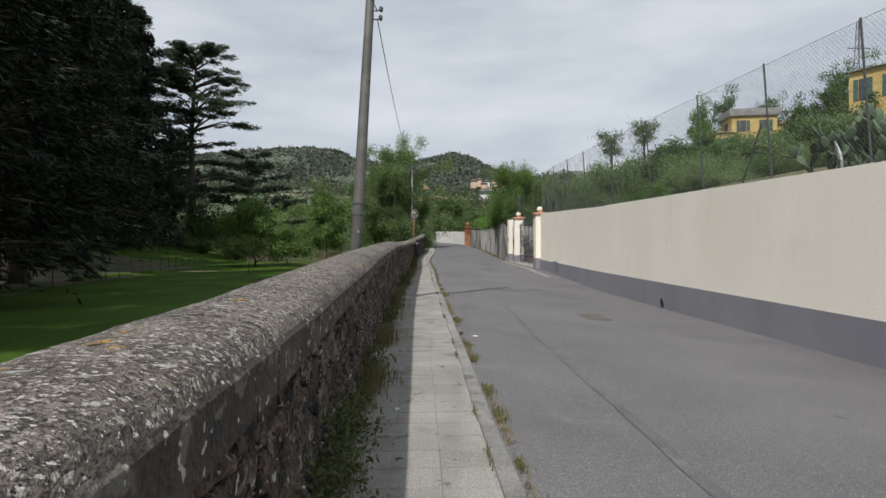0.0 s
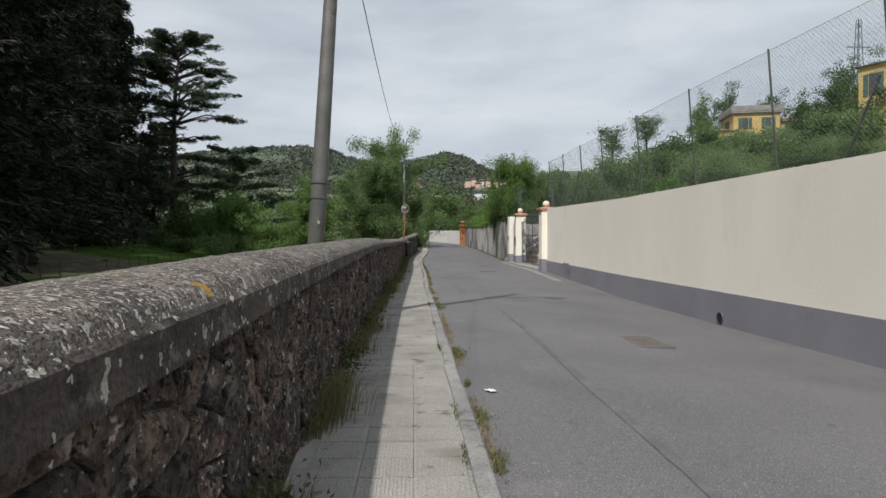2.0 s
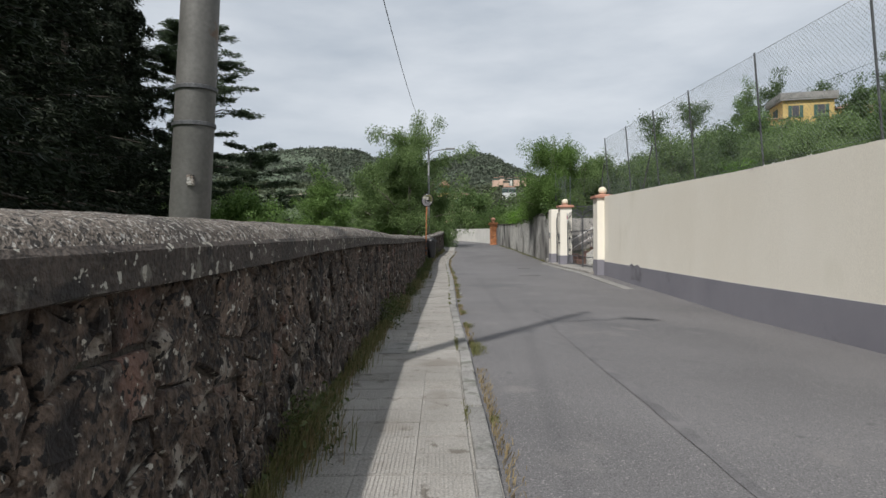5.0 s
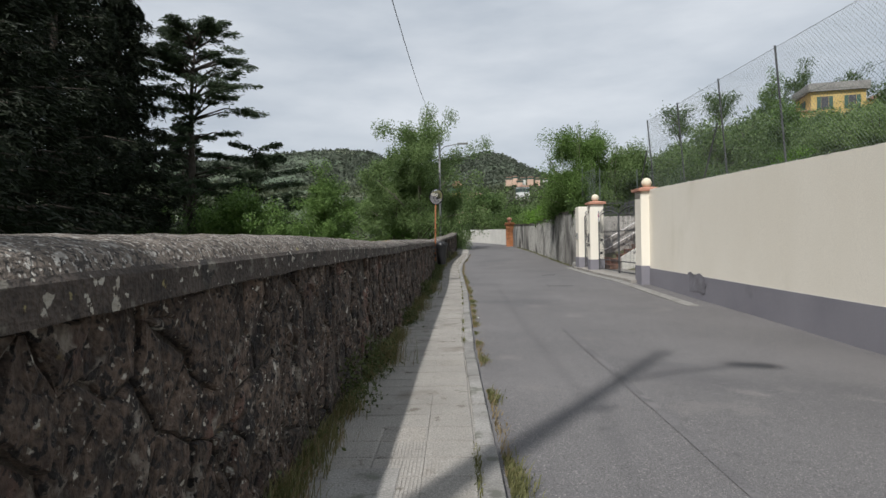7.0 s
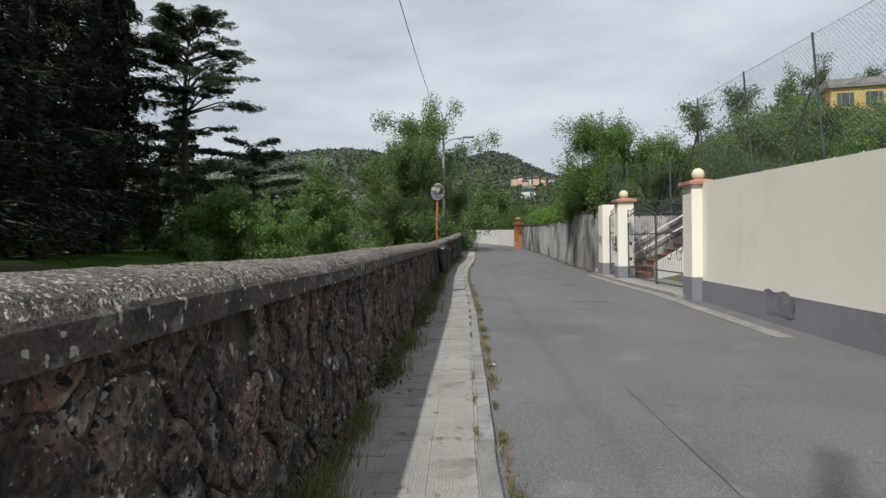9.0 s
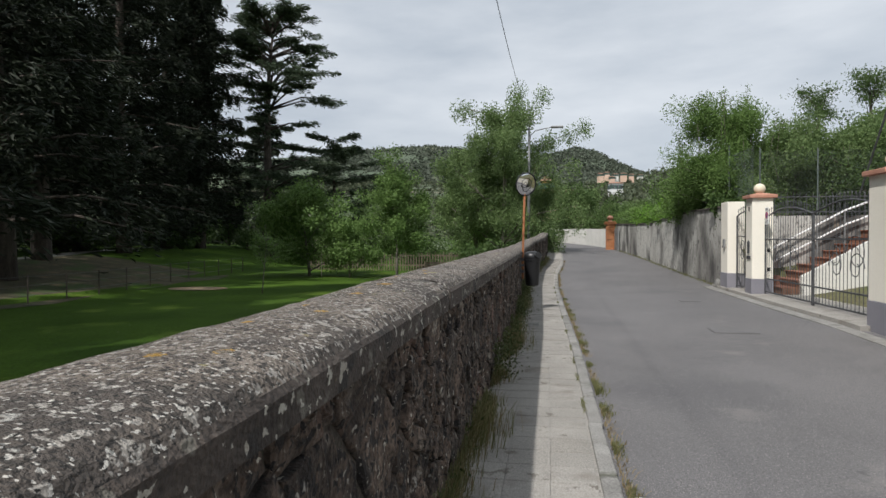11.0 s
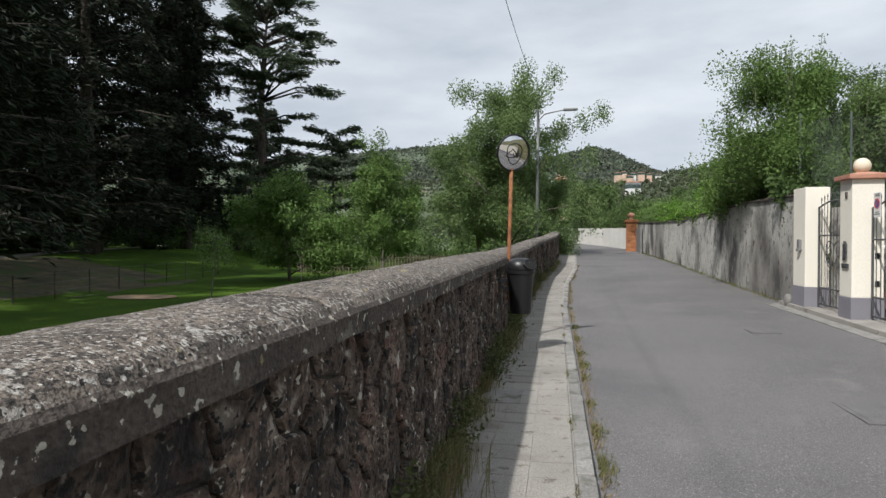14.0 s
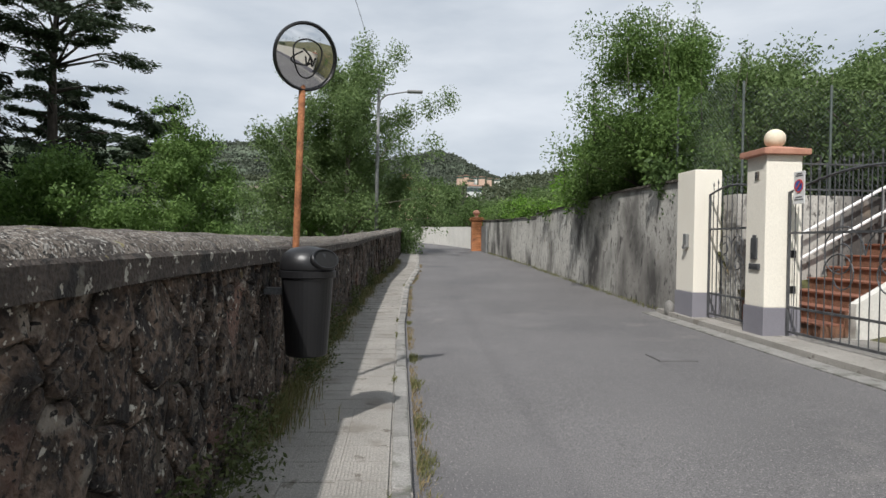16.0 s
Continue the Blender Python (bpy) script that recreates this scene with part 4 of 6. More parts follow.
def mesh_wires(y0, y1, place, z0, z1, pitch, r):
    verts, faces = [], []
    h = z1 - z0
    n = int((y1 - y0 + h) / pitch)
    for s in (0, 1):
        for k in range(n):
            a = y0 - h + k * pitch
            lo, hi = max(y0, a), min(y1, a + h)
            if hi <= lo:
                continue
            pts = []
            for f in (0.0, 0.25, 0.5, 0.75, 1.0):
                y = lerp(lo, hi, f)
                z = z0 + (y - a) if s == 0 else z1 - (y - a)
                pts.append(Vector(place(y, z)))
            base = len(verts)
            for p in pts:
                for o in ((0, r, r), (r, -r, 0), (-r, 0, -r)):
                    verts.append((p.x + o[0], p.y + o[1], p.z + o[2]))
            for i in range(4):
                for j in range(3):
                    q = base + i * 3
                    faces.append((q + j, q + (j + 1) % 3, q + 3 + (j + 1) % 3, q + 3 + j))
    return verts, faces


v, f = mesh_wires(-6, 26.85, lambda y, z: (fence_x(y) - 0.012 + 0.015 * noise.noise((y, z, 0)), y, z), 2.2, FT - 0.03, 0.075, 0.0012)
ob = tagged(new("wire_mesh", raw(v, f, FENCE)), "diamond mesh of thin green grey wire", kind="stuff")
ob.parent = fence
fence2 = thing("chain_link_fence", "chain link fence with thin posts among garden trees", "fence", (0, 0, 0))
for x, y, z in ((4.95, 35.1, 4.05), (5.25, 33.5, 3.75), (6.6, 33.4, 3.7), (8.2, 33.4, 3.7), (5.0, 38.0, 3.9)):
    bm = bmesh.new()
    tube(bm, [(x, y, 1.6), (x, y, z)], 0.02, 6)
    part("post", bm, FENCE, fence2)
v, f = mesh_wires(5.0, 10.0, lambda y, z: (y, 33.42, z), 1.9, 3.65, 0.08, 0.0016)
ob = tagged(new("wire_mesh", raw(v, f, FENCE)), "", kind="stuff")
ob.parent = fence2
v, f = mesh_wires(33.5, 38.0, lambda y, z: (lerp(5.1, 4.97, (y - 33.5) / 4.5), y, z), 1.9, 3.8, 0.08, 0.0016)
ob = tagged(new("wire_mesh", raw(v, f, FENCE)), "", kind="stuff")
ob.parent = fence2
# ---- trees ----
def leaf_mesh(centres, size, material, aspect=0.5, droop=0.0, rng=None, dirs=None):
    """Many small two-triangle leaves, bent along their middle."""
    rng = rng or np.random.default_rng(1)
    n = len(centres)
    c = np.asarray(centres, float)
    d = rng.normal(size=(n, 3)) if dirs is None else dirs + rng.normal(size=(n, 3)) * 0.45
    d[:, 2] -= droop
    d /= np.linalg.norm(d, axis=1, keepdims=True)
    u = rng.normal(size=(n, 3))
    s = np.cross(d, u)
    s /= np.linalg.norm(s, axis=1, keepdims=True)
    k = size * rng.uniform(0.6, 1.35, (n, 1))
    p0, p2 = c - d * k * 0.5, c + d * k * 0.5
    up = np.cross(s, d) * k * 0.12
    p1, p3 = c + s * k * aspect * 0.5 + up, c - s * k * aspect * 0.5 + up
    v = np.stack([p0, p1, p2, p3], 1).reshape(-1, 3)
    me = bpy.data.meshes.new("leaves")
    me.vertices.add(4 * n)
    me.vertices.foreach_set("co", v.ravel())
    me.loops.add(6 * n)
    q = np.arange(n)[:, None] * 4
    me.loops.foreach_set("vertex_index", (q + np.array([0, 1, 2, 0, 2, 3])).ravel())
    me.polygons.add(2 * n)
    me.polygons.foreach_set("loop_start", np.arange(0, 6 * n, 3))
    me.update(calc_edges=True)
    me.materials.append(material)
    return me


def broad_tree(name, label, at, h, spread, leaf, leaves, size, bark=BARK_PALE, seed=1, trunk=0.10, low=0.25, droop=0.3, category="tree", group="", clump=0.5, squash=1.0, shoots=0):
    """A branching tree: tapered trunk, limbs, twigs, and leaves in clumps round the twig ends."""
    rng = np.random.default_rng(seed)
    t = thing(name, label, category, at, group)
    bm = bmesh.new()
    lean = rng.normal(0, 0.05, 2)
    stem = [Vector((lean[0] * z, lean[1] * z, z)) for z in np.linspace(0, h * 0.72, 6)]
    tube(bm, stem, list(np.linspace(trunk, trunk * 0.25, 6)), 8)
    tips, whips = [], []
    n_limb = 13
    for i in range(n_limb):
        f = low + (0.98 - low) * (i + rng.uniform(0, 0.8)) / n_limb
        z = f * h * 0.72
        base = Vector((lean[0] * z, lean[1] * z, z))
        a = i * 2.4 + rng.uniform(-0.5, 0.5)
        L = spread * (1.05 - 0.55 * f) * rng.uniform(0.65, 1.15)
        up = rng.uniform(0.25, 0.75) + f * 0.5
        mid = base + Vector((math.cos(a) * L * 0.5, math.sin(a) * L * 0.5, L * 0.5 * up + 0.1))
        end = base + Vector((math.cos(a) * L, math.sin(a) * L, L * up * squash))
        tube(bm, [base, mid, end], [trunk * 0.42 * (1.1 - f), trunk * 0.26 * (1.1 - f), 0.008], 5)
        for j in range(6):
            s = mid.lerp(end, rng.uniform(-0.4, 1.0))
            e = s + Vector((rng.normal(0, 0.32) * L, rng.normal(0, 0.32) * L, rng.uniform(-0.05, 0.42) * L))
            tube(bm, [s, e], [trunk * 0.10, 0.005], 4)
            tips += [s.lerp(e, 0.6), e]
        tips.append(end)
    top = stem[-1]
    for j in range(7):
        e = top + Vector((rng.normal(0, 0.2) * spread, rng.normal(0, 0.2) * spread, rng.uniform(0.05, 0.28) * h))
        tube(bm, [top, e], [trunk * 0.2, 0.005], 4)
        tips += [e, top.lerp(e, 0.5)]
    for j in range(shoots):
        a, r = rng.uniform(0, 6.283), spread * rng.uniform(0.1, 0.9)
        s = Vector((math.cos(a) * r, math.sin(a) * r, h * (0.80 - 0.32 * r / spread)))
        e = s + Vector((rng.normal(0, 0.12), rng.normal(0, 0.12), rng.uniform(0.12, 0.34) * h))
        tube(bm, [s - Vector((0, 0, 0.3)), e], [0.012, 0.004], 4)
        whip = [s.lerp(e, k / 9) + Vector((rng.normal(0, 0.05), rng.normal(0, 0.05), 0)) for k in range(10) for _ in range(14)]
        whips += [tuple(p) for p in whip]
    part("trunk", bm, bark, t, "trunk and bare limbs", smooth=True)
    tips = np.array([tuple(p) for p in tips])
    pick = tips[rng.integers(0, len(tips), leaves)]
    off = rng.normal(size=(leaves, 3))
    off = off / np.linalg.norm(off, axis=1, keepdims=True) * clump * rng.uniform(0, 1, (leaves, 1)) ** 0.5
    off[:, 2] -= rng.uniform(0, droop, leaves) * clump * 1.4
    c = pick + off
    c[:, 2] = np.maximum(c[:, 2], 0.1)
    if whips:
        c = np.concatenate([c, np.array(whips) + rng.normal(0, 0.035, (len(whips), 3))])
    ob = new("crown", leaf_mesh(c, size, leaf, 0.5, droop, rng))
    ob.parent = t
    return t


def shrub(name, label, at, h, spread, leaf, leaves, size, seed, group=""):
    rng = np.random.default_rng(seed)
    t = thing(name, label, "shrub", at, group)
    bm = bmesh.new()
    tips = []
    for i in range(12):
        a = i * 2.4
        r = spread * rng.uniform(0.15, 0.85)
        e = Vector((math.cos(a) * r, math.sin(a) * r, h * rng.uniform(0.35, 0.95) * (1.05 - 0.45 * (r / spread) ** 2)))
        tube(bm, [(0, 0, -0.1), e * 0.5 + Vector((0, 0, h * 0.1)), e], [0.05, 0.03, 0.006], 4)
        tips += [e, e * 0.75 + Vector((0, 0, 0.1)), e * 0.5]
    part("stems", bm, BARK, t)
    tips = np.array([tuple(p) for p in tips])
    off = rng.normal(size=(leaves, 3))
    off = off / np.linalg.norm(off, axis=1, keepdims=True) * rng.uniform(0, 1, (leaves, 1)) ** 0.5
    c = tips[rng.integers(0, len(tips), leaves)] + off * np.array([spread * 0.38, spread * 0.38, h * 0.2])
    c[:, 2] = np.maximum(c[:, 2], 0.03)
    ob = new("crown", leaf_mesh(c, size, leaf, 0.5, 0.1, rng))
    ob.parent = t
    return t


def conifer(label, at, h, spread, leaf, seed, first=0.12, sprays=11000, bough_n=46, size=0.55, tiers=False, trunk=0.42, group=""):
    """A cedar: straight trunk, long level boughs and flat drooping pads of needle sprays."""
    rng = np.random.default_rng(seed)
    t = thing("cedar_tree", label, "tree", at, group)
    bm = bmesh.new()
    tube(bm, [(0.15 * math.sin(z * 0.2 + seed), 0.15 * math.cos(z * 0.17), z) for z in np.linspace(-0.5, h * 0.97, 9)], list(np.linspace(trunk, 0.05, 9)), 9)
    c, d = [], []
    per = sprays // bough_n
    for i in range(bough_n):
        f = first + (1 - first) * ((i + rng.uniform(0, 0.9)) / bough_n)
        if tiers:
            f = first + (1 - first) * (round((f - first) / (1 - first) * 8) / 8 + rng.normal(0, 0.014))
        z = min(f, 0.985) * h
        a = i * 2.399 + rng.uniform(-0.4, 0.4)
        prof = table(f, [(0.0, 0.9), (0.35, 0.95), (0.55, 1.0), (0.75, 0.86), (0.9, 0.62), (1.0, 0.40)]) if tiers else (1.05 - f) ** 0.75
        L = spread * prof * rng.uniform(0.6, 1.12) + 0.5
        tip = Vector((math.cos(a) * L, math.sin(a) * L, z + L * (rng.uniform(-0.05, 0.16) if tiers else rng.uniform(-0.22, 0.08))))
        root = Vector((0, 0, z - 0.12 * L))
        mid = root.lerp(tip, 0.5) + Vector((0, 0, 0.07 * L))
        tube(bm, [root, mid, tip], [0.11 * (1.15 - f), 0.06 * (1.15 - f) + 0.01, 0.012], 5)
        u = rng.beta(1.6, 1.0, per)[:, None]
        P = (1 - u) ** 2 * np.array(root) + 2 * u * (1 - u) * np.array(mid) + u ** 2 * np.array(tip)
        side = np.array([-math.sin(a), math.cos(a), 0])
        out = np.array([math.cos(a), math.sin(a), 0])
        wide = 0.26 * L * (1.15 - u[:, 0]) + 0.25
        s = rng.normal(0, 0.5, per) * wide
        # separate sub-sprays along the bough
        ks = np.round(u[:, 0] * 9) % 2 * 2 - 1
        P = P + side * (np.abs(s) * ks)[:, None] + out * (np.abs(s) * 0.35)[:, None]
        P[:, 2] += rng.normal(0, 0.13 if tiers else 0.22, per) - 0.10 * np.abs(s) - (0.0 if tiers else rng.exponential(0.25, per))
        c.append(P)
        d.append(np.tile(out, (per, 1)) + side * (np.sign(s) * ks)[:, None] * 0.7 + np.array([0, 0, -0.15 if tiers else -0.45]))
    part("trunk", bm, BARK, t, "dark straight trunk", smooth=True)
    ob = new("crown", leaf_mesh(np.concatenate(c), size, leaf, 0.2, 0.0, rng, np.concatenate(d)))
    ob.parent = t
    return t


def great_cedar(label, at, h, layers, seed, group):
    """A flat-topped cedar. layers: rows of height, reach and number of boughs, as parts of the height."""
    rng = np.random.default_rng(seed)
    t = thing("cedar_tree", label, "tree", at, group)
    bm = bmesh.new()
    tube(bm, [(0.05 * z + 0.2 * math.sin(z * 0.3), 0.0, z) for z in np.linspace(-0.5, h * 0.93, 9)], list(np.linspace(0.55, 0.09, 9)), 9)
    c, d = [], []
    for f, reach, n in layers:
        for i in range(n):
            a = rng.uniform(0, 6.283)
            L = h * reach * rng.uniform(0.55, 1.1) * (1.05 if math.cos(a) > 0.3 else 0.9)
            z = h * (f + rng.normal(0, 0.015))
            root = Vector((0.05 * z, 0, z - 0.10 * L - 0.3))
            tip = Vector((0.05 * z + math.cos(a) * L, math.sin(a) * L, z + (rng.uniform(-0.02, 0.34) if f > 0.75 else rng.uniform(-0.16, 0.14)) * L))
            mid = root.lerp(tip, 0.45) + Vector((0, 0, 0.10 * L))
            tube(bm, [root, mid, tip], [0.13, 0.07, 0.015], 5)
            side, out = np.array([-math.sin(a), math.cos(a), 0]), np.array([math.cos(a), math.sin(a), 0])
            # a few flat pads along the outer part of the bough
            for _ in range(int(rng.integers(5, 9))):
                u = rng.uniform(0.42, 1.0)
                P0 = np.array(root) * (1 - u) ** 2 + np.array(mid) * 2 * u * (1 - u) + np.array(tip) * u * u
                P0 = P0 + side * rng.normal(0, 0.16 * L * (1.2 - u)) + np.array([0, 0, rng.uniform(-0.1, 0.15)])
                n_s = int(rng.integers(40, 75))
                R = rng.uniform(0.4, 0.95)
                ang = rng.uniform(0, 6.283, n_s)
                rad = R * np.sqrt(rng.uniform(0, 1, n_s))
                Q = P0 + np.stack([np.cos(ang) * rad * 1.2, np.sin(ang) * rad * 1.2, rng.normal(0, 0.09, n_s) - 0.18 * rad ** 2], 1)
                c.append(Q)
                d.append(out + np.stack([np.cos(ang), np.sin(ang), -0.25 + 0 * ang], 1))
    part("trunk", bm, BARK, t, "dark straight trunk", smooth=True)
    ob = new("crown", leaf_mesh(np.concatenate(c), 0.42, CEDAR, 0.24, 0.0, rng, np.concatenate(d)))
    ob.parent = t


def on_lawn(x, y):
    return (x, y, lawn_z(x, y) - 0.05)


G = "conifers in the park"
great_cedar("tall cedar with level tiers of dark green needles", on_lawn(-28.4, 75), 23.8, ((0.985, 0.15, 10), (0.93, 0.22, 13), (0.86, 0.24, 12), (0.79, 0.26, 11), (0.71, 0.30, 11), (0.63, 0.31, 9), (0.54, 0.27, 7), (0.45, 0.22, 4), (0.36, 0.30, 6), (0.28, 0.33, 7)), 3, G)
conifer("cedar with drooping lower boughs on the lawn's far edge", on_lawn(-22.5, 80), 13.0, 6.5, CEDAR, 9, 0.10, 12000, 40, 0.6, True, 0.3, G)
# From (-20.5, 14) on: unseen conifers, added to throw shade over the lawn.
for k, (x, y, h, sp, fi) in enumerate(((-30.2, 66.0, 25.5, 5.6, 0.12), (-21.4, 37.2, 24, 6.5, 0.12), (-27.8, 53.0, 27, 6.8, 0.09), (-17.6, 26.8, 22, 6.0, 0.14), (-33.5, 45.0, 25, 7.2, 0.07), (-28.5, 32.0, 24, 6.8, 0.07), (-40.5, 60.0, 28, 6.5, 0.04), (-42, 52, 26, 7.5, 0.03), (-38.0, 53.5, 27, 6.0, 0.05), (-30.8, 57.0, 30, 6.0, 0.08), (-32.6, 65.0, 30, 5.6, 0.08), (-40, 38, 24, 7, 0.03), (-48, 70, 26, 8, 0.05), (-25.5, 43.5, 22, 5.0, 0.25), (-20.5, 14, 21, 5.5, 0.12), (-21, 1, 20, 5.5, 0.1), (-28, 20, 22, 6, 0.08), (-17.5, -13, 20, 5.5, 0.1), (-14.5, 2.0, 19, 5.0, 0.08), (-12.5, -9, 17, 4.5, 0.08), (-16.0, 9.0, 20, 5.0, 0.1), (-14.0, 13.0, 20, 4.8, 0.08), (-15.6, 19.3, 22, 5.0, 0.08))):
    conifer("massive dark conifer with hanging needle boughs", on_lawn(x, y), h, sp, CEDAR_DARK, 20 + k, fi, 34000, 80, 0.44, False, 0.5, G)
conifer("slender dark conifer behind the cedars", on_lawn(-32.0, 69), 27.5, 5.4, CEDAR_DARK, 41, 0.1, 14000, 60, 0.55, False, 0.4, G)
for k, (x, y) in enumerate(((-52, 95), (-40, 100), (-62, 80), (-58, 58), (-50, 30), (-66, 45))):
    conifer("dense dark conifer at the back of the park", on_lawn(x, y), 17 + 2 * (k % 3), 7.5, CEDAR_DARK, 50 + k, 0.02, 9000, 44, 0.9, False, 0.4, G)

broad_tree("willow_tree", "airy green willow with drooping sprays behind the parapet", (-2.6, 52.5, -0.7), 11.0, 4.6, LEAF_GREY, 64000, 0.125, seed=25, trunk=0.20, low=0.08, droop=0.5, clump=0.66)
broad_tree("willow_tree", "airy green willow with drooping sprays behind the parapet", (-4.6, 55.0, -0.7), 8.2, 3.8, LEAF_GREY, 36000, 0.14, seed=6, trunk=0.16, low=0.08, droop=0.5, clump=0.6)
broad_tree("young_tree", "rounded young tree with pale green leaves on the lawn", (-7.6, 46.5, -0.8), 6.6, 2.0, LEAF, 24000, 0.12, seed=7, trunk=0.08, low=0.20, droop=0.4, clump=0.45)
broad_tree("bush_tree", "bright green bushy tree at the lawn's edge", (-14.0, 51.0, -0.8), 5.7, 2.5, LEAF, 19000, 0.18, seed=8, trunk=0.10, low=0.06, clump=0.65)
broad_tree("bush_tree", "low green bushy tree at the lawn's edge", (-11.2, 50.0, -0.8), 3.3, 1.8, LEAF, 8000, 0.16, seed=18, trunk=0.06, low=0.06, clump=0.55)
for k, (x, y, h) in enumerate(((-11.3, 39.1, 2.9), (-12.7, 49.5, 3.0))):
    broad_tree("sapling", "thin staked sapling with sparse reddish green leaves", (x, y, -0.78), h, 0.75, LEAF, 900, 0.09, seed=30 + k, trunk=0.028, low=0.45, clump=0.25, group="saplings on the lawn")
for k, (x, y, h, s, m) in enumerate(((-20, 66, 3.4, 3.0, LEAF_DARK), (-15.5, 62, 2.6, 2.6, LEAF), (-9, 60, 3.2, 2.8, LEAF_DARK), (-5, 62, 3.6, 2.6, LEAF), (-12, 70, 3.6, 3.2, LEAF_GREY), (-3.6, 47, 2.2, 1.2, LEAF_DARK), (-2.0, 49.0, 2.4, 1.0, LEAF_DARK), (-6, 72, 4.5, 3.2, LEAF), (-1.5, 60, 4.2, 2.0, LEAF_DARK), (-3.5, 66, 4.6, 2.6, LEAF), (-28, 88, 5, 5, LEAF_DARK), (-16, 84, 4.5, 4, LEAF_GREY), (-34, 56, 2.2, 3.0, LEAF_DARK), (-38, 66, 3.0, 3.6, LEAF_DARK), (-8, 84, 5, 4, LEAF_DARK), (-1.0, 75, 4.5, 2.4, LEAF))):
    shrub("hedge_shrub", "leafy green shrub bordering the park", (x, y, lawn_z(x, y) - 0.05), h, s, m, 3600, 0.2, 100 + k, "shrubs bordering the park")

for k in range(16):
    x, y = -62 + 2.6 * k, 78 + 5 * math.sin(k * 1.7)
    shrub("undergrowth", "dark evergreen undergrowth behind the conifers", (x, y, lawn_z(x, y) - 0.1), 4.2 + (k % 3), 3.2, LEAF_DARK, 2600, 0.3, 700 + k, "undergrowth in the park")
for k in range(9):
    x, y = -24 - 3.4 * k, 67 + 3 * math.sin(k * 2.1)
    shrub("undergrowth", "low dark undergrowth beneath the conifers", (x, y, lawn_z(x, y) - 0.1), 1.6 + 0.4 * (k % 3), 2.2, LEAF_DARK, 2200, 0.2, 740 + k, "undergrowth in the park")

# trees and creepers over the old wall
broad_tree("garden_tree", "vigorous light green fruit tree over the old wall", (5.4, 36.4, 1.5), 4.2, 1.75, LEAF, 60000, 0.065, seed=12, trunk=0.09, low=0.08, droop=0.1, clump=0.5, squash=1.1, shoots=34)
broad_tree("garden_tree", "dense green fruit tree over the old wall", (5.1, 38.6, 1.4), 2.6, 1.6, LEAF, 28000, 0.08, seed=42, trunk=0.08, low=0.05, droop=0.2, clump=0.38, shoots=16)
broad_tree("garden_tree", "dense dark green garden tree behind a fence", (7.0, 36.4, 1.4), 3.5, 1.8, LEAF_GREY, 34000, 0.08, seed=13, trunk=0.1, low=0.04, clump=0.5, shoots=22)
broad_tree("garden_tree", "dense dark green garden tree behind a fence", (8.7, 35.4, 1.5), 3.3, 1.8, LEAF_GREY, 34000, 0.08, seed=14, trunk=0.1, low=0.04, clump=0.5, shoots=22)
broad_tree("garden_tree", "grey green olive tree on the garden slope", (10.8, 36.0, 2.0), 3.5, 2.1, LEAF_GREY, 14000, 0.12, seed=15, trunk=0.12, low=0.05, clump=0.55)
broad_tree("garden_tree", "dense green tree on the garden slope", (13.5, 38.0, 2.4), 3.6, 2.3, LEAF_DARK, 13000, 0.13, seed=16, trunk=0.12, low=0.05, clump=0.6)
for k, (y, dx, z, h, s, m) in enumerate(((35.6, 0.6, 1.55, 1.7, 0.9, LEAF), (34.7, 0.45, 1.3, 1.6, 0.7, LEAF_DARK), (38.4, 0.6, 1.6, 2.0, 1.2, LEAF), (40.4, 0.7, 1.7, 1.5, 1.3, LEAF_BRIGHT), (42.6, 0.8, 1.65, 1.1, 1.2, LEAF_BRIGHT), (45.0, 1.0, 1.7, 1.0, 1.3, LEAF), (48.0, 1.2, 1.8, 1.2, 1.5, LEAF_BRIGHT), (51.5, 1.4, 1.9, 1.3, 1.6, LEAF), (54.5, 1.5, 2.0, 1.4, 1.5, LEAF_BRIGHT), (59.0, 2.0, 2.2, 1.3, 1.6, LEAF_DARK), (63.0, 2.6, 2.2, 1.6, 1.8, LEAF), (68.0, 2.2, 2.2, 2.0, 2.2, LEAF_DARK))):
    shrub("creeper", "bright green creeper spilling over the old wall", (old_x(y) + dx, y, z), h, s, m, 3800, 0.12, 200 + k, "creepers on the old wall")
# ---- garden slope above the cream wall ----
protos = []
for k, (h, s, m, lab) in enumerate(((2.2, 1.9, LEAF_GREY, "grey green olive shrub on the slope"), (1.8, 1.7, LEAF, "leafy green shrub on the slope"), (2.4, 2.0, LEAF_DARK, "dark evergreen shrub on the slope"), (1.5, 1.6, LEAF_BRIGHT, "bright green shrub on the slope"), (3.0, 2.4, LEAF_GREY, "tall olive bush on the slope"))):
    protos.append(shrub("slope_shrub", lab, (15 + k * 3.0, 36 + 6 * k, bank_z(15 + k * 3.0, 36 + 6 * k) - 0.1), h, s, m, 7000, 0.11, 300 + k, "shrubs on the garden slope"))
random.seed(11)
for k in range(190):
    y = 10 + 90 * rnd(0, 1) ** 1.1
    x = 7.2 + 0.05 * max(0, y - 30) + (rnd(0, 1) ** 1.3) * (5 + y * 0.5)
    if y < 28 or (y < 34 and x < 13):
        continue
    if y >= 34 and x < 8.5:
        x += 4
    src = protos[random.randrange(5)]
    f = (rnd(0.35, 0.6) if y < 30 else rnd(0.5, 0.8)) + 0.006 * max(0, y - 12)
    o = copy_thing(src, pose(x, y, bank_z(x, y) - 0.15, 0, 0, rnd(0, 360)))
    o.scale = (f * rnd(0.9, 1.2), f * rnd(0.9, 1.2), f * rnd(0.75, 1.05))
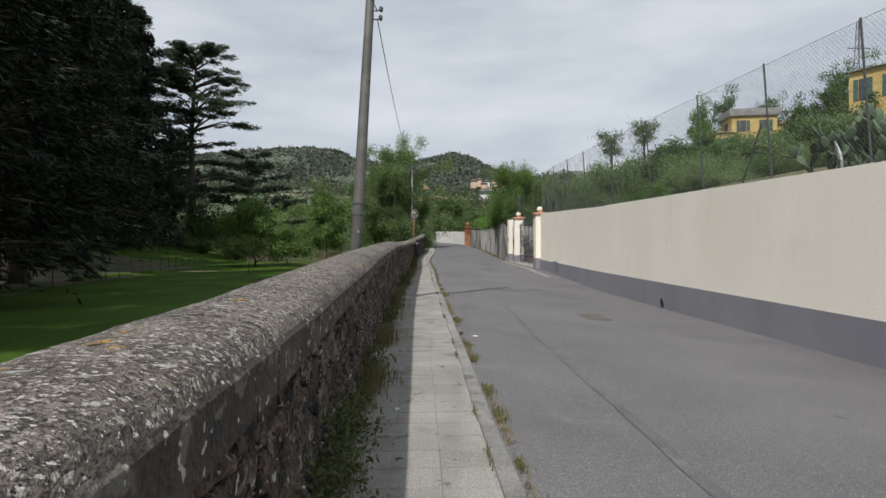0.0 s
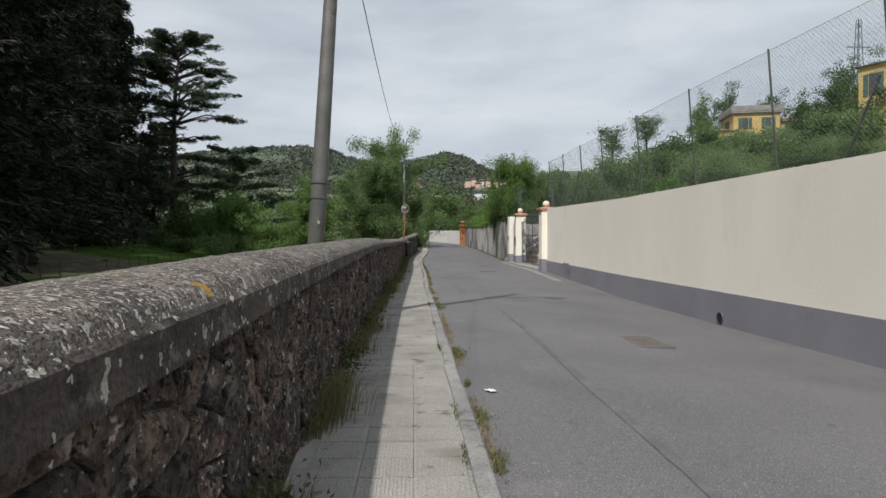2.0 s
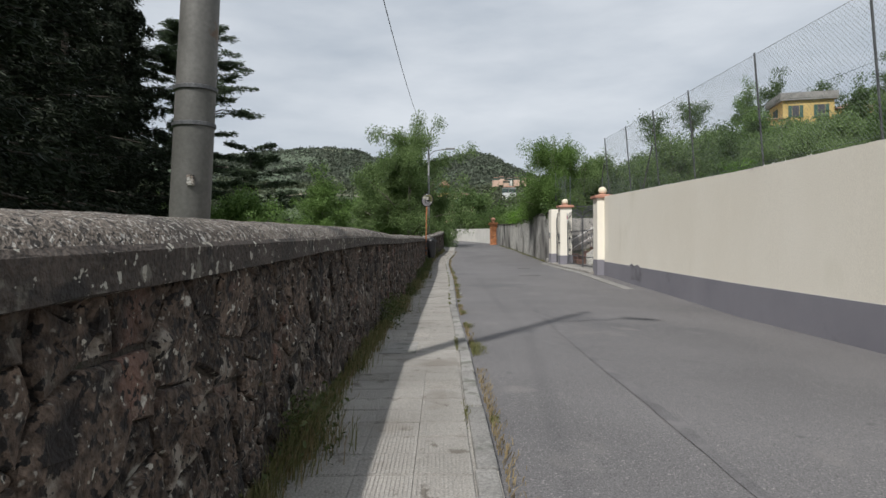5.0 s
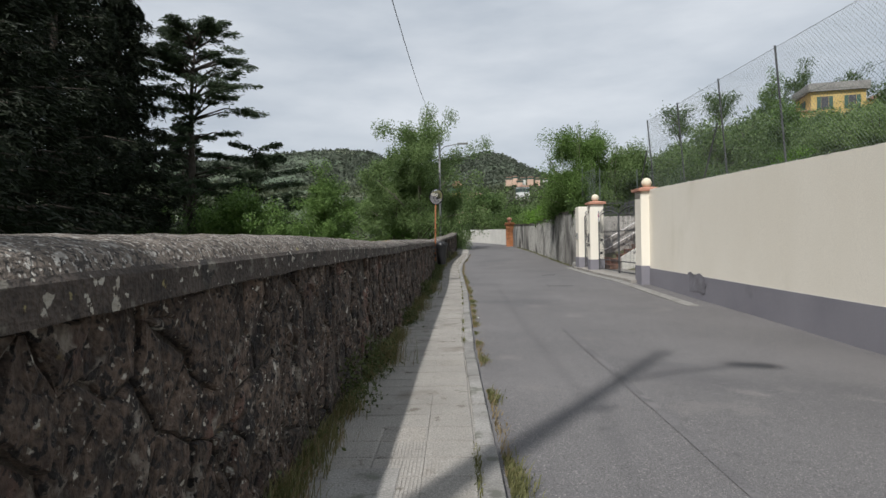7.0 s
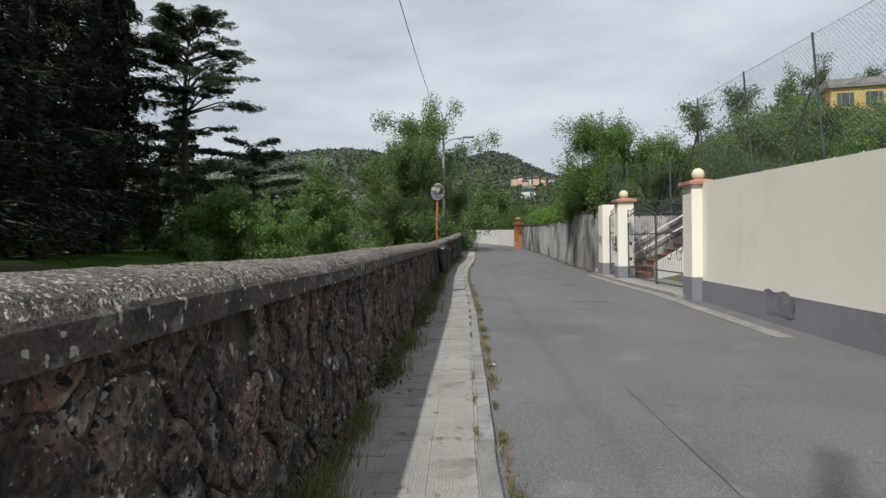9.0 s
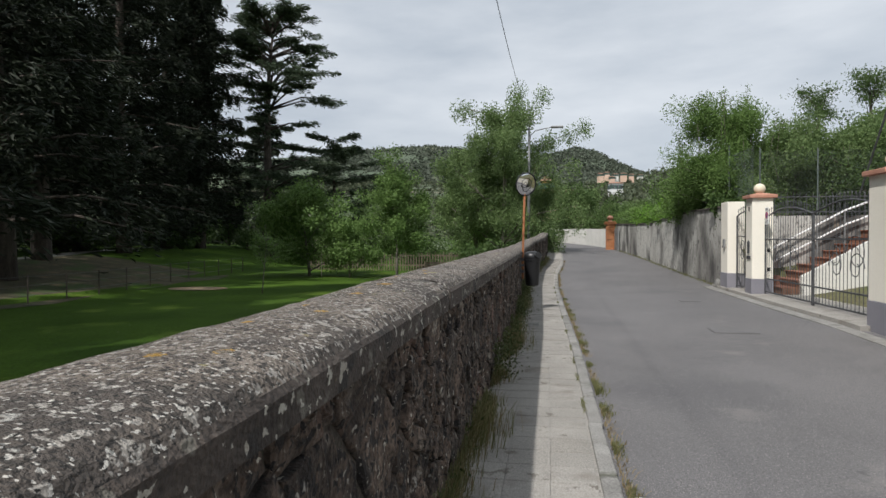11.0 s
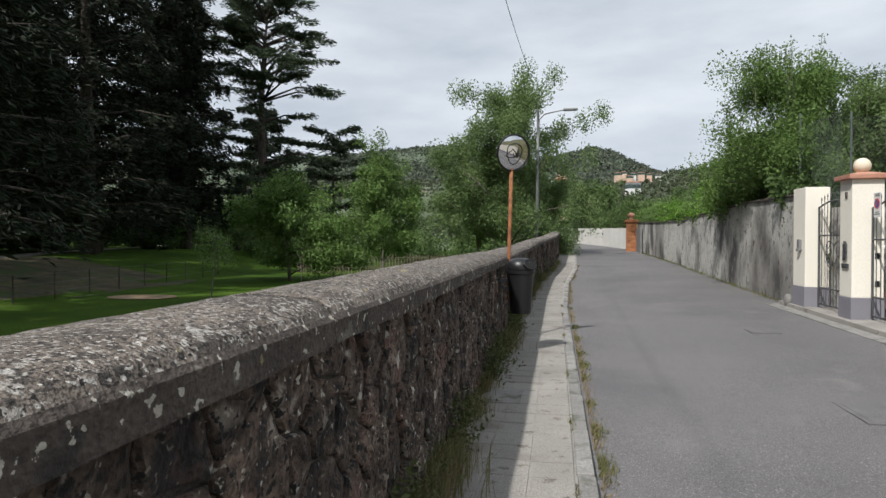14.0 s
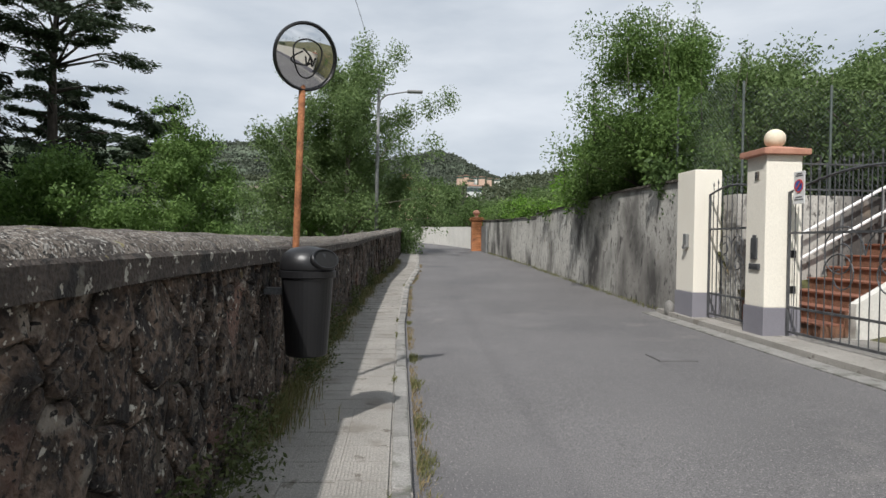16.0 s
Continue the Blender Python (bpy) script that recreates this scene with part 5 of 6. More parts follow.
for k, (x, y, h, s, m) in enumerate(((49.5, 107, 17.0, 3.6, LEAF), (56, 109, 17.5, 3.8, LEAF_DARK), (62, 108, 15, 4.5, LEAF_DARK), (45, 66, 5.5, 4.2, LEAF_GREY), (51, 68, 7.5, 4.6, LEAF_DARK), (40, 60, 4.0, 3.4, LEAF_DARK), (34, 62, 3.4, 3.2, LEAF_GREY), (28, 62, 3.2, 3, LEAF_DARK), (78, 112, 10, 6, LEAF_DARK), (78, 100, 8, 5, LEAF_GREY), (46.5, 88, 6.2, 3.8, LEAF_GREY), (51.5, 89, 7.4, 3.0, LEAF_GREY), (59.5, 94, 12.0, 3.6, LEAF_DARK), (64.0, 95, 15.0, 4.4, LEAF_DARK), (69.0, 97, 17.0, 5.0, LEAF_DARK), (75.0, 98, 18.0, 5.2, LEAF_GREY), (33, 80, 7.5, 3.8, LEAF_DARK), (38.5, 82, 8.5, 3.8, LEAF), (42, 102, 6, 4.5, LEAF), (40, 92, 4.2, 3.6, LEAF_BRIGHT), (86, 104, 10, 6, LEAF_GREY), (70, 84, 4.5, 4, LEAF_DARK), (34, 84, 4, 3.5, LEAF_DARK), (58, 128, 8, 5, LEAF_DARK), (50, 84, 4.5, 4, LEAF_GREY), (90, 118, 9, 6, LEAF_DARK), (30, 72, 3.5, 3, LEAF), (52, 72, 3.6, 3.4, LEAF_DARK), (60, 76, 4.0, 3.6, LEAF_GREY))):
    broad_tree("hill_tree", "leafy tree on the hillside by the villa", (x, y, bank_z(x, y) - 0.3), h, s, m, 13000, 0.30, BARK, 400 + k, 0.2, 0.12, 0.2, "tree", "trees round the villa", 1.0)
for k, (x, y, h) in enumerate(((21.6, 70, 5.6), (25.4, 70, 6.8))):
    z = bank_z(x, y)
    t = thing("stone_pine", "umbrella shaped stone pine with a bare trunk", "tree", (x, y, z), "stone pines on the slope")
    rng = np.random.default_rng(60 + k)
    top = 13.6 - z + 1.3 * k
    bm = bmesh.new()
    tips = []
    tube(bm, [(0, 0, 0), (0.2, 0, top * 0.5), (0.1, 0.1, top * 0.8)], [0.16, 0.13, 0.09], 7)
    for j in range(12):
        a = j * 2.4
        e = Vector((math.cos(a) * rng.uniform(0.3, 1.3), math.sin(a) * rng.uniform(0.3, 1.3), top * rng.uniform(0.74, 0.98)))
        tube(bm, [(0.1, 0.05, top * rng.uniform(0.55, 0.8)), e], [0.05, 0.012], 4)
        tips.append(e)
    part("trunk", bm, BARK, t)
    tp = np.array([tuple(e) for e in tips])
    c = tp[rng.integers(0, len(tp), 3000)] + rng.normal(size=(3000, 3)) * np.array([0.42, 0.42, 0.30])
    o = new("crown", leaf_mesh(c, 0.2, LEAF_DARK, 0.4, 0, rng))
    o.parent = t
# prickly pear
cac = thing("prickly_pear", "large grey green prickly pear cactus above a wall", "cactus", (7.75, 10.6, 2.0))
rng = np.random.default_rng(77)
pads = [(Vector((rng.uniform(-0.7, 1.1), rng.uniform(-1.4, 1.3), 0.30)), Vector((rng.normal(0, 0.3), rng.normal(0, 0.3), 1)).normalized(), 0) for _ in range(26)]
i = 0
while i < len(pads) and len(pads) < 260:
    p, d, lv = pads[i]
    if lv < 9:
        for _ in range(int(rng.integers(1, 3))):
            nd = (d + Vector((rng.normal(0, 0.6), rng.normal(0, 0.6), rng.uniform(0.2, 0.7)))).normalized()
            pads.append((p + d * 0.135 + nd * 0.135, nd, lv + 1))
    i += 1
for p, d, lv in pads:
    bm = bmesh.new()
    bmesh.ops.create_icosphere(bm, subdivisions=2, radius=1)
    tw = rng.uniform(0, 6.28)
    m = Matrix.Translation(p) @ d.to_track_quat("Z", "Y").to_matrix().to_4x4() @ Matrix.Rotation(tw, 4, "Z") @ Matrix.Diagonal((0.085, 0.022, 0.15, 1))
    bm.transform(m)
    part("pad", bm, CACTUS, cac, smooth=True)
dish = thing("satellite_dish", "white satellite dish on a short pole seen edge on", "satellite dish", (6.5, 10.1, 1.95))
bm = bmesh.new()
lathe(bm, [(0.001, 0.06), (0.12, 0.05), (0.25, 0.02), (0.31, 0.0), (0.315, -0.005), (0.25, 0.005), (0.12, 0.03), (0.002, 0.04)], 28)
bm.transform(Matrix.Translation((0, 0, 0.60)) @ Matrix.Scale(0.86, 4) @ Euler((radians(78), radians(-16), radians(61))).to_matrix().to_4x4())
part("dish", bm, WHITE_PAINT, dish, smooth=True)
bm = bmesh.new()
tube(bm, [(0, 0, -0.3), (0, 0, 0.55)], 0.02, 6)
part("pole", bm, STEEL, dish)


# ---- houses ----
def house(name, label, at, w, d, h, wall, roof, floors, cols, hip=0.8, over=0.4, turn=0.0, flat=False, group="", shutters=SHUTTER):
    g = thing(name, label, "house", at, group, turn)
    part("wall", boxed(-w / 2, -d / 2, -3, w / 2, d / 2, h), wall, g)
    bm = bmesh.new()
    if flat:
        box(bm, -w / 2 - over, -d / 2 - over, h, w / 2 + over, d / 2 + over, h + 0.3)
        part("roof", bm, ROOF_GREY, g)
        bm = bmesh.new()
        for s in (-1, 1):
            box(bm, -w / 2 - over, s * (d / 2 + over) - 0.06, h + 0.3, w / 2 + over, s * (d / 2 + over) + 0.06, h + 1.1)
            box(bm, s * (w / 2 + over) - 0.06, -d / 2 - over + 0.07, h + 0.3, s * (w / 2 + over) + 0.06, d / 2 + over - 0.07, h + 1.1)
        part("parapet", bm, ROOF_GREY, g, "grey balustrade round the roof terrace")
    else:
        a = [bm.verts.new((sx * (w / 2 + over), sy * (d / 2 + over), h)) for sx, sy in ((-1, -1), (1, -1), (1, 1), (-1, 1))]
        r = [bm.verts.new((-w / 2 + d / 2.2 if w > d else -0.2, 0, h + hip)), bm.verts.new((w / 2 - d / 2.2 if w > d else 0.2, 0, h + hip))]
        bm.faces.new((a[0], a[1], r[1], r[0]))
        bm.faces.new((a[1], a[2], r[1]))
        bm.faces.new((a[2], a[3], r[0], r[1]))
        bm.faces.new((a[3], a[0], r[0]))
        bm.faces.new(a[::-1])
        part("roof", bm, roof, g)
    for side in range(2):
        L = w if side == 0 else d
        n = cols if side == 0 else max(1, int(cols * d / w))
        for fl in range(floors):
            for c in range(n):
                u = -L / 2 + L * (c + 0.5) / n
                z = h / floors * fl + h / floors * 0.30
                ww, wh = 0.9, h / floors * 0.5
                if side == 0:
                    win = part("window", boxed(u - ww / 2, -d / 2 - 0.03, z, u + ww / 2, -d / 2 + 0.05, z + wh), GREY_TEXT, g)
                    for s in (-1, 1):
                        part("shutter", boxed(u + s * 0.75 - 0.25, -d / 2 - 0.07, z, u + s * 0.75 + 0.25, -d / 2 - 0.031, z + wh), shutters, win)
                else:
                    win = part("window", boxed(-w / 2 - 0.03, u - ww / 2, z, -w / 2 + 0.05, u + ww / 2, z + wh), GREY_TEXT, g)
                    for s in (-1, 1):
                        part("shutter", boxed(-w / 2 - 0.07, u + s * 0.75 - 0.25, z, -w / 2 - 0.031, u + s * 0.75 + 0.25, z + wh), shutters, win)
    return g


house("villa", "yellow two storey villa with a roof terrace among trees", (53.9, 99.4, 13.9), 6.8, 6.4, 7.2, YELLOW_HOUSE, ROOF, 2, 2, turn=-12, flat=True)
house("annex", "low yellow annex with a tiled roof beside a villa", (61.2, 98.5, 15.0), 7.0, 5.4, 4.8, YELLOW_HOUSE, ROOF, 1, 3, 1.2, turn=-12)
house("annex", "low orange annex with a terrace among trees", (49.0, 100, 13.9), 4.0, 5.4, 4.6, YELLOW_HOUSE, ROOF, 1, 2, 0.7, turn=-12)
house("villa", "yellow villa with shutters high on the slope", (54.5, 66, 10.5), 9.0, 9.0, 9.6, YELLOW_HOUSE, ROOF_GREY, 2, 3, 1.0, turn=25, flat=False)
# lattice mast
mast = thing("lattice_mast", "thin grey steel lattice pylon on the ridge", "pylon", (110, 150, 22))
for sx, sy in ((-1, -1), (1, -1), (1, 1), (-1, 1)):
    bm = bmesh.new()
    tube(bm, [(sx * 1.6, sy * 1.6, -4), (sx * 0.35, sy * 0.35, 34)], 0.10, 4)
    part("leg", bm, IRON, mast)
for k in range(15):
    z0, z1 = -4 + k * 2.5, -1.5 + k * 2.5
    r0, r1 = lerp(1.6, 0.35, (z0 + 4) / 38), lerp(1.6, 0.35, (z1 + 4) / 38)
    bm = bmesh.new()
    for s in (-1, 1):
        tube(bm, [(-r0 * s, -r0, z0), (r1 * s, -r1, z1)], 0.05, 3)
        tube(bm, [(-r0, r0 * s, z0), (-r1, -r1 * s, z1)], 0.05, 3)
    part("brace", bm, IRON, mast)
for z in (22, 27):
    part("cross_arm", boxed(-3.0, -0.1, z, 3.0, 0.1, z + 0.25), STEEL, mast)


# ---- hills ----
def hill_sheet(name, label, y0, y1, x0, x1, crest, foot, material, bump):
    rows = []
    for i in range(27):
        f = i / 26
        row = []
        for k in range(101):
            x = lerp(x0, x1, k / 100)
            top = table(x, crest)
            z = lerp(foot, top, f ** 0.85) + bump * noise.noise((x * 0.012, f * 6, 2)) * math.sin(math.pi * min(1, f * 1.1)) + bump * 0.25 * noise.noise((x * 0.06, f * 25, 1))
            row.append((x, lerp(y0, y1, f), z))
        rows.append(row)
    rows.append([(x, y1 + 300, foot) for x, _, _ in rows[-1]])
    return tagged(new(name, sheet(rows, material)), label, "hill", kind="structure")


hill_sheet("backdrop_hill", "wooded hill with a long ridge", 520, 900, -900, 420, [(-900, 110), (-600, 125), (-330, 128), (-250, 137), (-159, 140), (-120, 135), (-94, 124), (-40, 112), (10, 124), (47, 132), (75, 126), (118, 103), (162, 84), (230, 62), (420, 30)], -2, HILL_HAZED, 9)
hill_sheet("backdrop_slope", "terraced green slope with scattered houses", 170, 420, -420, 160, [(-420, 52), (-200, 46), (-80, 40), (-20, 34), (20, 36), (60, 42), (110, 50), (160, 40)], -2, FIELD, 4)
hill_sheet("backdrop_ridge", "pale distant ridge under cloud", 1500, 1900, 0, 1500, [(0, 150), (250, 130), (420, 128), (900, 60), (1500, 20)], -5, HILL_HAZED, 12)

rng = np.random.default_rng(5)


def crest_lower(x, y):
    f = min(1, max(0, (y - 170) / 250))
    top = table(x, [(-420, 52), (-200, 46), (-80, 40), (-20, 34), (20, 36), (60, 42), (110, 50), (160, 40)])
    return lerp(-2, top, f ** 0.85)


def crest_upper(x, y):
    f = min(1, max(0, (y - 520) / 380))
    top = table(x, [(-900, 110), (-600, 125), (-330, 128), (-250, 137), (-159, 140), (-120, 135), (-94, 124), (-40, 112), (10, 124), (47, 132), (75, 126), (118, 103), (162, 84), (230, 62), (420, 30)])
    return lerp(-2, top, f ** 0.85)


cs = []
for _ in range(4200):
    y = rng.uniform(170, 420)
    x = rng.uniform(-0.45, 0.22) * y * 1.15
    if noise.noise((x * 0.02, y * 0.02, 9)) < -0.12 and x < -10:
        continue
    z = crest_lower(x, y)
    r = rng.uniform(1.2, 2.6)
    cs.append(np.array([x, y, z + r * 0.6]) + rng.normal(size=(14, 3)) * r * np.array([0.5, 0.5, 0.42]))
tagged(new("far_trees", leaf_mesh(np.concatenate(cs), 1.3, LEAF_HAZED, 0.8, 0, rng)), "distant trees on the terraced slope", "trees", kind="stuff")
cs = []
for _ in range(9000):
    y = rng.uniform(540, 900)
    x = rng.uniform(-0.42, 0.22) * y
    z = crest_upper(x, y)
    r = rng.uniform(1.8, 3.4)
    cs.append(np.array([x, y, z + r * 0.3]) + rng.normal(size=(7, 3)) * r * np.array([0.6, 0.6, 0.4]))
tagged(new("far_woods", leaf_mesh(np.concatenate(cs), 2.8, WOODS_HAZED, 0.8, 0, rng)), "distant woods covering the hill", "woods", kind="stuff")
# nearer belt of trees at the end of the street
for k, (x, y, h, s, m) in enumerate(((4, 92, 7.5, 4.0, LEAF_DARK), (10, 98, 4.8, 3.6, LEAF_GREY), (0, 104, 8, 5, LEAF_DARK), (-8, 108, 9, 5, LEAF_DARK), (17, 104, 7.5, 4.5, LEAF_DARK), (6, 120, 9.5, 6, LEAF_GREY), (-14, 120, 9, 6, LEAF), (22, 112, 7.5, 5, LEAF_DARK), (15, 128, 6.5, 5, LEAF_DARK), (8, 86, 4.0, 3.0, LEAF_DARK), (-24, 118, 8, 6, LEAF_GREY), (13, 84, 4.5, 3.0, LEAF_GREY), (-34, 128, 8, 6, LEAF_DARK), (26, 96, 6, 4, LEAF))):
    broad_tree("far_tree", "leafy tree beyond the bend of the street", (x, y, 0.5), h, s, m, 4800, 0.34, BARK, 600 + k, 0.16, 0.1, 0.2, "tree", "trees beyond the bend", 0.95)
HG = "village houses"
random.seed(9)
for k, (x, y, z, w, h, m, tn) in enumerate(((3.6, 150, 8.6, 7, 3.0, PINK_HOUSE, 8), (-1.0, 152, 8.4, 4.5, 3.2, PINK_HOUSE, 0), (0.6, 148, 9.2, 1.8, 4.6, YELLOW_HOUSE, 0), (32.5, 300, 23.0, 5.5, 3.6, WHITE_PAINT, 20), (31, 302, 18.5, 3.5, 3.4, WHITE_WALL, 20), (30, 345, 34.2, 3.0, 1.7, PINK_HOUSE, 10), (34, 352, 35.6, 2.8, 1.6, PINK_HOUSE, -8), (38, 348, 34.4, 2.6, 1.5, WHITE_WALL, 15), (43, 356, 35.4, 3.2, 1.6, PINK_HOUSE, 5), (48, 362, 35.6, 2.6, 1.4, PINK_HOUSE, -4), (54, 372, 36.2, 3, 1.4, WHITE_WALL, 3), (36, 346, 32.8, 2.8, 1.5, PINK_HOUSE, 3))):
    house("village_house", {PINK_HOUSE: "pink stuccoed village house with tiled roof", YELLOW_HOUSE: "yellow stuccoed village house with tiled roof", WHITE_PAINT: "small white village house with tiled roof", WHITE_WALL: "pale plastered village house with tiled roof"}[m], (x, y, z), w, w * 0.7, h, m, ROOF, 2 if h > 4.5 else 1, 3, h * 0.25, 0.4, tn, group=HG)
# park path, fence along the bank, reed fence and bench
tagged(new("path", sheet([[(x + o, y, lawn_z(x + o, y) + 0.035) for o in (0, 0.6, 1.2, 1.8)] for y in steps(36, 92, 1.5) for x in (-25.5 - 0.385 * (y - 37) + 0.3 * math.sin(y * 0.2),)], PATH_MAT)), "pale gravel path under the conifers", "path", kind="structure")
wf = thing("park_fence", "low wire fence with thin dark posts along a bank", "fence", (0, 0, 0))
for k in range(16):
    x, y = -15.3 - 0.25 * k, 24 + 1.9 * k
    bm = bmesh.new()
    z = lawn_z(x, y)
    tube(bm, [(x, y, z - 0.1), (x, y, z + 0.95)], 0.025, 5)
    part("post", bm, BARK, wf)
for o in (0.3, 0.6, 0.9):
    bm = bmesh.new()
    tube(bm, [(-15.3 - 0.25 * k, 24 + 1.9 * k, lawn_z(-15.3 - 0.25 * k, 24 + 1.9 * k) + o) for k in range(16)], 0.006, 3)
    part("wire", bm, IRON, wf)
rf = thing("reed_fence", "weathered wooden paling fence at the end of the lawn", "fence", (0, 0, 0))
for k in range(74):
    x = -16.5 + k * 0.19
    z = lawn_z(x, 57.5)
    part("pale", boxed(x, 57.5, z - 0.1, x + 0.06, 57.53, z + 1.2 + 0.1 * math.sin(k * 2.3)), WOOD, rf)
for o in (0.35, 1.0):
    part("rail", boxed(-16.5, 57.535, lawn_z(-10, 57.5) + o, -2.4, 57.57, lawn_z(-10, 57.5) + o + 0.07), WOOD, rf)
be = thing("park_bench", "dark wooden slatted bench on the lawn", "bench", (-5.6, 47.6, lawn_z(-5.6, 47.6)))
for k in range(4):
    part("seat_slat", boxed(-0.8, -0.3 + k * 0.12, 0.42, 0.8, -0.2 + k * 0.12, 0.46), WOOD, be)
for k in range(3):
    part("back_slat", boxed(-0.8, 0.2, 0.55 + k * 0.15, 0.8, 0.24, 0.66 + k * 0.15), WOOD, be)
for x in (-0.65, 0.65):
    part("leg", boxed(x - 0.04, -0.28, 0, x + 0.04, 0.24, 0.42), IRON, be)
    part("back_post", boxed(x - 0.03, 0.24, 0, x + 0.03, 0.29, 0.98), IRON, be)
bm = bmesh.new()
bmesh.ops.create_circle(bm, cap_ends=True, segments=20, radius=1)
for v in bm.verts:
    v.co = Vector((v.co.x * 1.3 - 15.0, v.co.y * 0.9 + 40.7, lawn_z(-15, 40.7) + 0.03))
solid("ground_patch", bm, EARTH, "bare brown earth patch worn in the lawn", "earth", kind="structure")
# ---- weeds and lichen ----
def blades(spots, h, w, material, name, label, lean=0.5, seed=1, per=1):
    """Grass blades: bent strips of two quads, rooted at the spots (x, y, z, height factor)."""
    rng = np.random.default_rng(seed)
    verts, faces = [], []
    for x, y, z, k in spots:
        hh = h * k * rng.uniform(0.5, 1.2)
        a = rng.uniform(0, 6.283)
        ox, oy = math.cos(a) * lean * hh * rng.uniform(0.2, 1.0) + 0.25 * hh * lean, math.sin(a) * lean * hh * rng.uniform(0.2, 1.0)
        px, py = -math.sin(a) * w / 2, math.cos(a) * w / 2
        b = len(verts)
        verts += [(x - px, y - py, z), (x + px, y + py, z), (x - px * 0.7 + ox * 0.35, y - py * 0.7 + oy * 0.35, z + hh * 0.6), (x + px * 0.7 + ox * 0.35, y + py * 0.7 + oy * 0.35, z + hh * 0.6), (x + ox, y + oy, z + hh * rng.uniform(0.75, 1.0))]
        faces += [(b, b + 1, b + 3, b + 2), (b + 2, b + 3, b + 4)]
    return tagged(new(name, raw(verts, faces, material)), label, "weeds", kind="stuff")


rng = np.random.default_rng(21)


def verge(n, thr, depth):
    out = []
    while len(out) < n:
        y = rng.uniform(-1, 46)
        d = noise.noise((y * 0.9, 0, 4)) + 0.5 * noise.noise((y * 2.7, 3, 4))
        if d < thr + rng.uniform(-0.25, 0.1):
            continue
        k = min(1.3, 0.55 + (d - thr))
        x = face_x(y) + abs(rng.normal(0, depth * k))
        out.append((x, y, rise(y) + 0.04, k))
    return out


blades(verge(16000, -0.08, 0.10), 0.22, 0.005, WEED, "wall_weeds", "green grass and weeds at the foot of a parapet", 0.6, 1)
blades(verge(9000, -0.12, 0.10), 0.19, 0.004, WEED_DRY, "dry_weeds", "dry straw coloured grass at the foot of a parapet", 0.7, 2)
leafc = []
for x, y, z, k in verge(2400, 0.0, 0.09):
    leafc.append((x, y, z + rng.uniform(0.0, 0.20) * k))
tagged(new("broad_weeds", leaf_mesh(np.array(leafc), 0.032, WALL_PLANT, 0.55, 0.1, rng)), "leafy dark weeds at the foot of a parapet", "weeds", kind="stuff")
# leafy clumps
clump = []
for cy, n, hh in ((2.6, 420, 0.30), (3.1, 600, 0.36), (3.7, 420, 0.30), (5.3, 300, 0.26), (8.3, 350, 0.24), (10.6, 420, 0.26), (14.8, 420, 0.30), (15.6, 380, 0.34), (18.7, 300, 0.24), (22.3, 500, 0.34), (23.4, 420, 0.30), (24.8, 420, 0.28), (26.6, 600, 0.30), (27.3, 600, 0.32), (29.2, 700, 0.42), (30.0, 700, 0.45), (31.5, 500, 0.4), (34.0, 500, 0.4), (37.0, 500, 0.45), (40.0, 500, 0.45)):
    for _ in range(n):
        y = cy + rng.normal(0, 0.16)
        clump.append((face_x(y) + abs(rng.normal(0, 0.10)) + 0.01, y, rise(y) + 0.05 + hh * rng.uniform(0, 1) ** 1.3))
tagged(new("wall_plants", leaf_mesh(np.array(clump), 0.034, WALL_PLANT, 0.45, 0.0, rng)), "dark green leafy plants rooted at a parapet's foot", "weeds", kind="stuff")
# tufts along the kerb
spots = []
tuft_ys = [2.7, 3.4, 4.3, 5.0, 6.3, 7.1, 8.0, 9.2, 9.35, 9.5, 11.2, 13.4, 13.6, 13.75, 15.1, 16.5, 17.4, 18.2, 19.0, 19.7, 20.5, 21.4, 22.1, 22.4, 23.2, 24.0, 24.6, 25.3, 26.0, 27.0, 27.6, 28.3, 29.4, 30.5, 31.7, 33, 34.4, 36, 38, 40]
for ty in tuft_ys:
    big = 1.05 if ty in (9.2, 9.35, 13.4, 13.6, 24.6, 27.6, 22.1) else rng.uniform(0.5, 1.0)
    for _ in range(int(230 * big)):
        y = ty + rng.normal(0, 0.11 * big)
        spots.append((bend(y) + 0.02 + abs(rng.normal(0, 0.045 * big)), y, rise(y) - 0.005, big * 0.8))
    if rng.uniform() < 0.5:
        for _ in range(50):
            y = ty + rng.normal(0, 0.10)
            spots.append((bend(y) - 0.118 + rng.normal(0, 0.012), y, rise(y) + 0.035, 0.55))
blades(spots, 0.06, 0.006, WEED, "kerb_weeds", "green tufts growing along the kerb joint", 0.9, 3)
spots = []
for _ in range(6500):
    y = rng.uniform(0, 45)
    if noise.noise((y * 0.8, 7, 1)) > -0.1:
        spots.append((bend(y) + 0.015 + abs(rng.normal(0, 0.035)), y, rise(y) - 0.004, rng.uniform(0.5, 1.0)))
blades(spots, 0.055, 0.006, WEED_DRY, "kerb_straw", "dry straw and moss along the gutter", 1.1, 4)
spots = []
for _ in range(1500):
    y = rng.uniform(34, 56)
    spots.append((old_x(y) - abs(rng.normal(0, 0.08)) - (0.0 if y < 44.2 else -0.1), y, rise(y) + 0.0, rng.uniform(0.5, 1.0)))
blades(spots, 0.11, 0.01, WEED, "old_wall_weeds", "weeds at the foot of the old wall", 0.6, 6)


def cope_z(y, f):
    """The coping's surface at y, f across it from the road side."""
    return cope_top(y) + cope_dome(y) * math.sin(math.pi * min(max(f, 0.03), 0.97)) ** 0.8


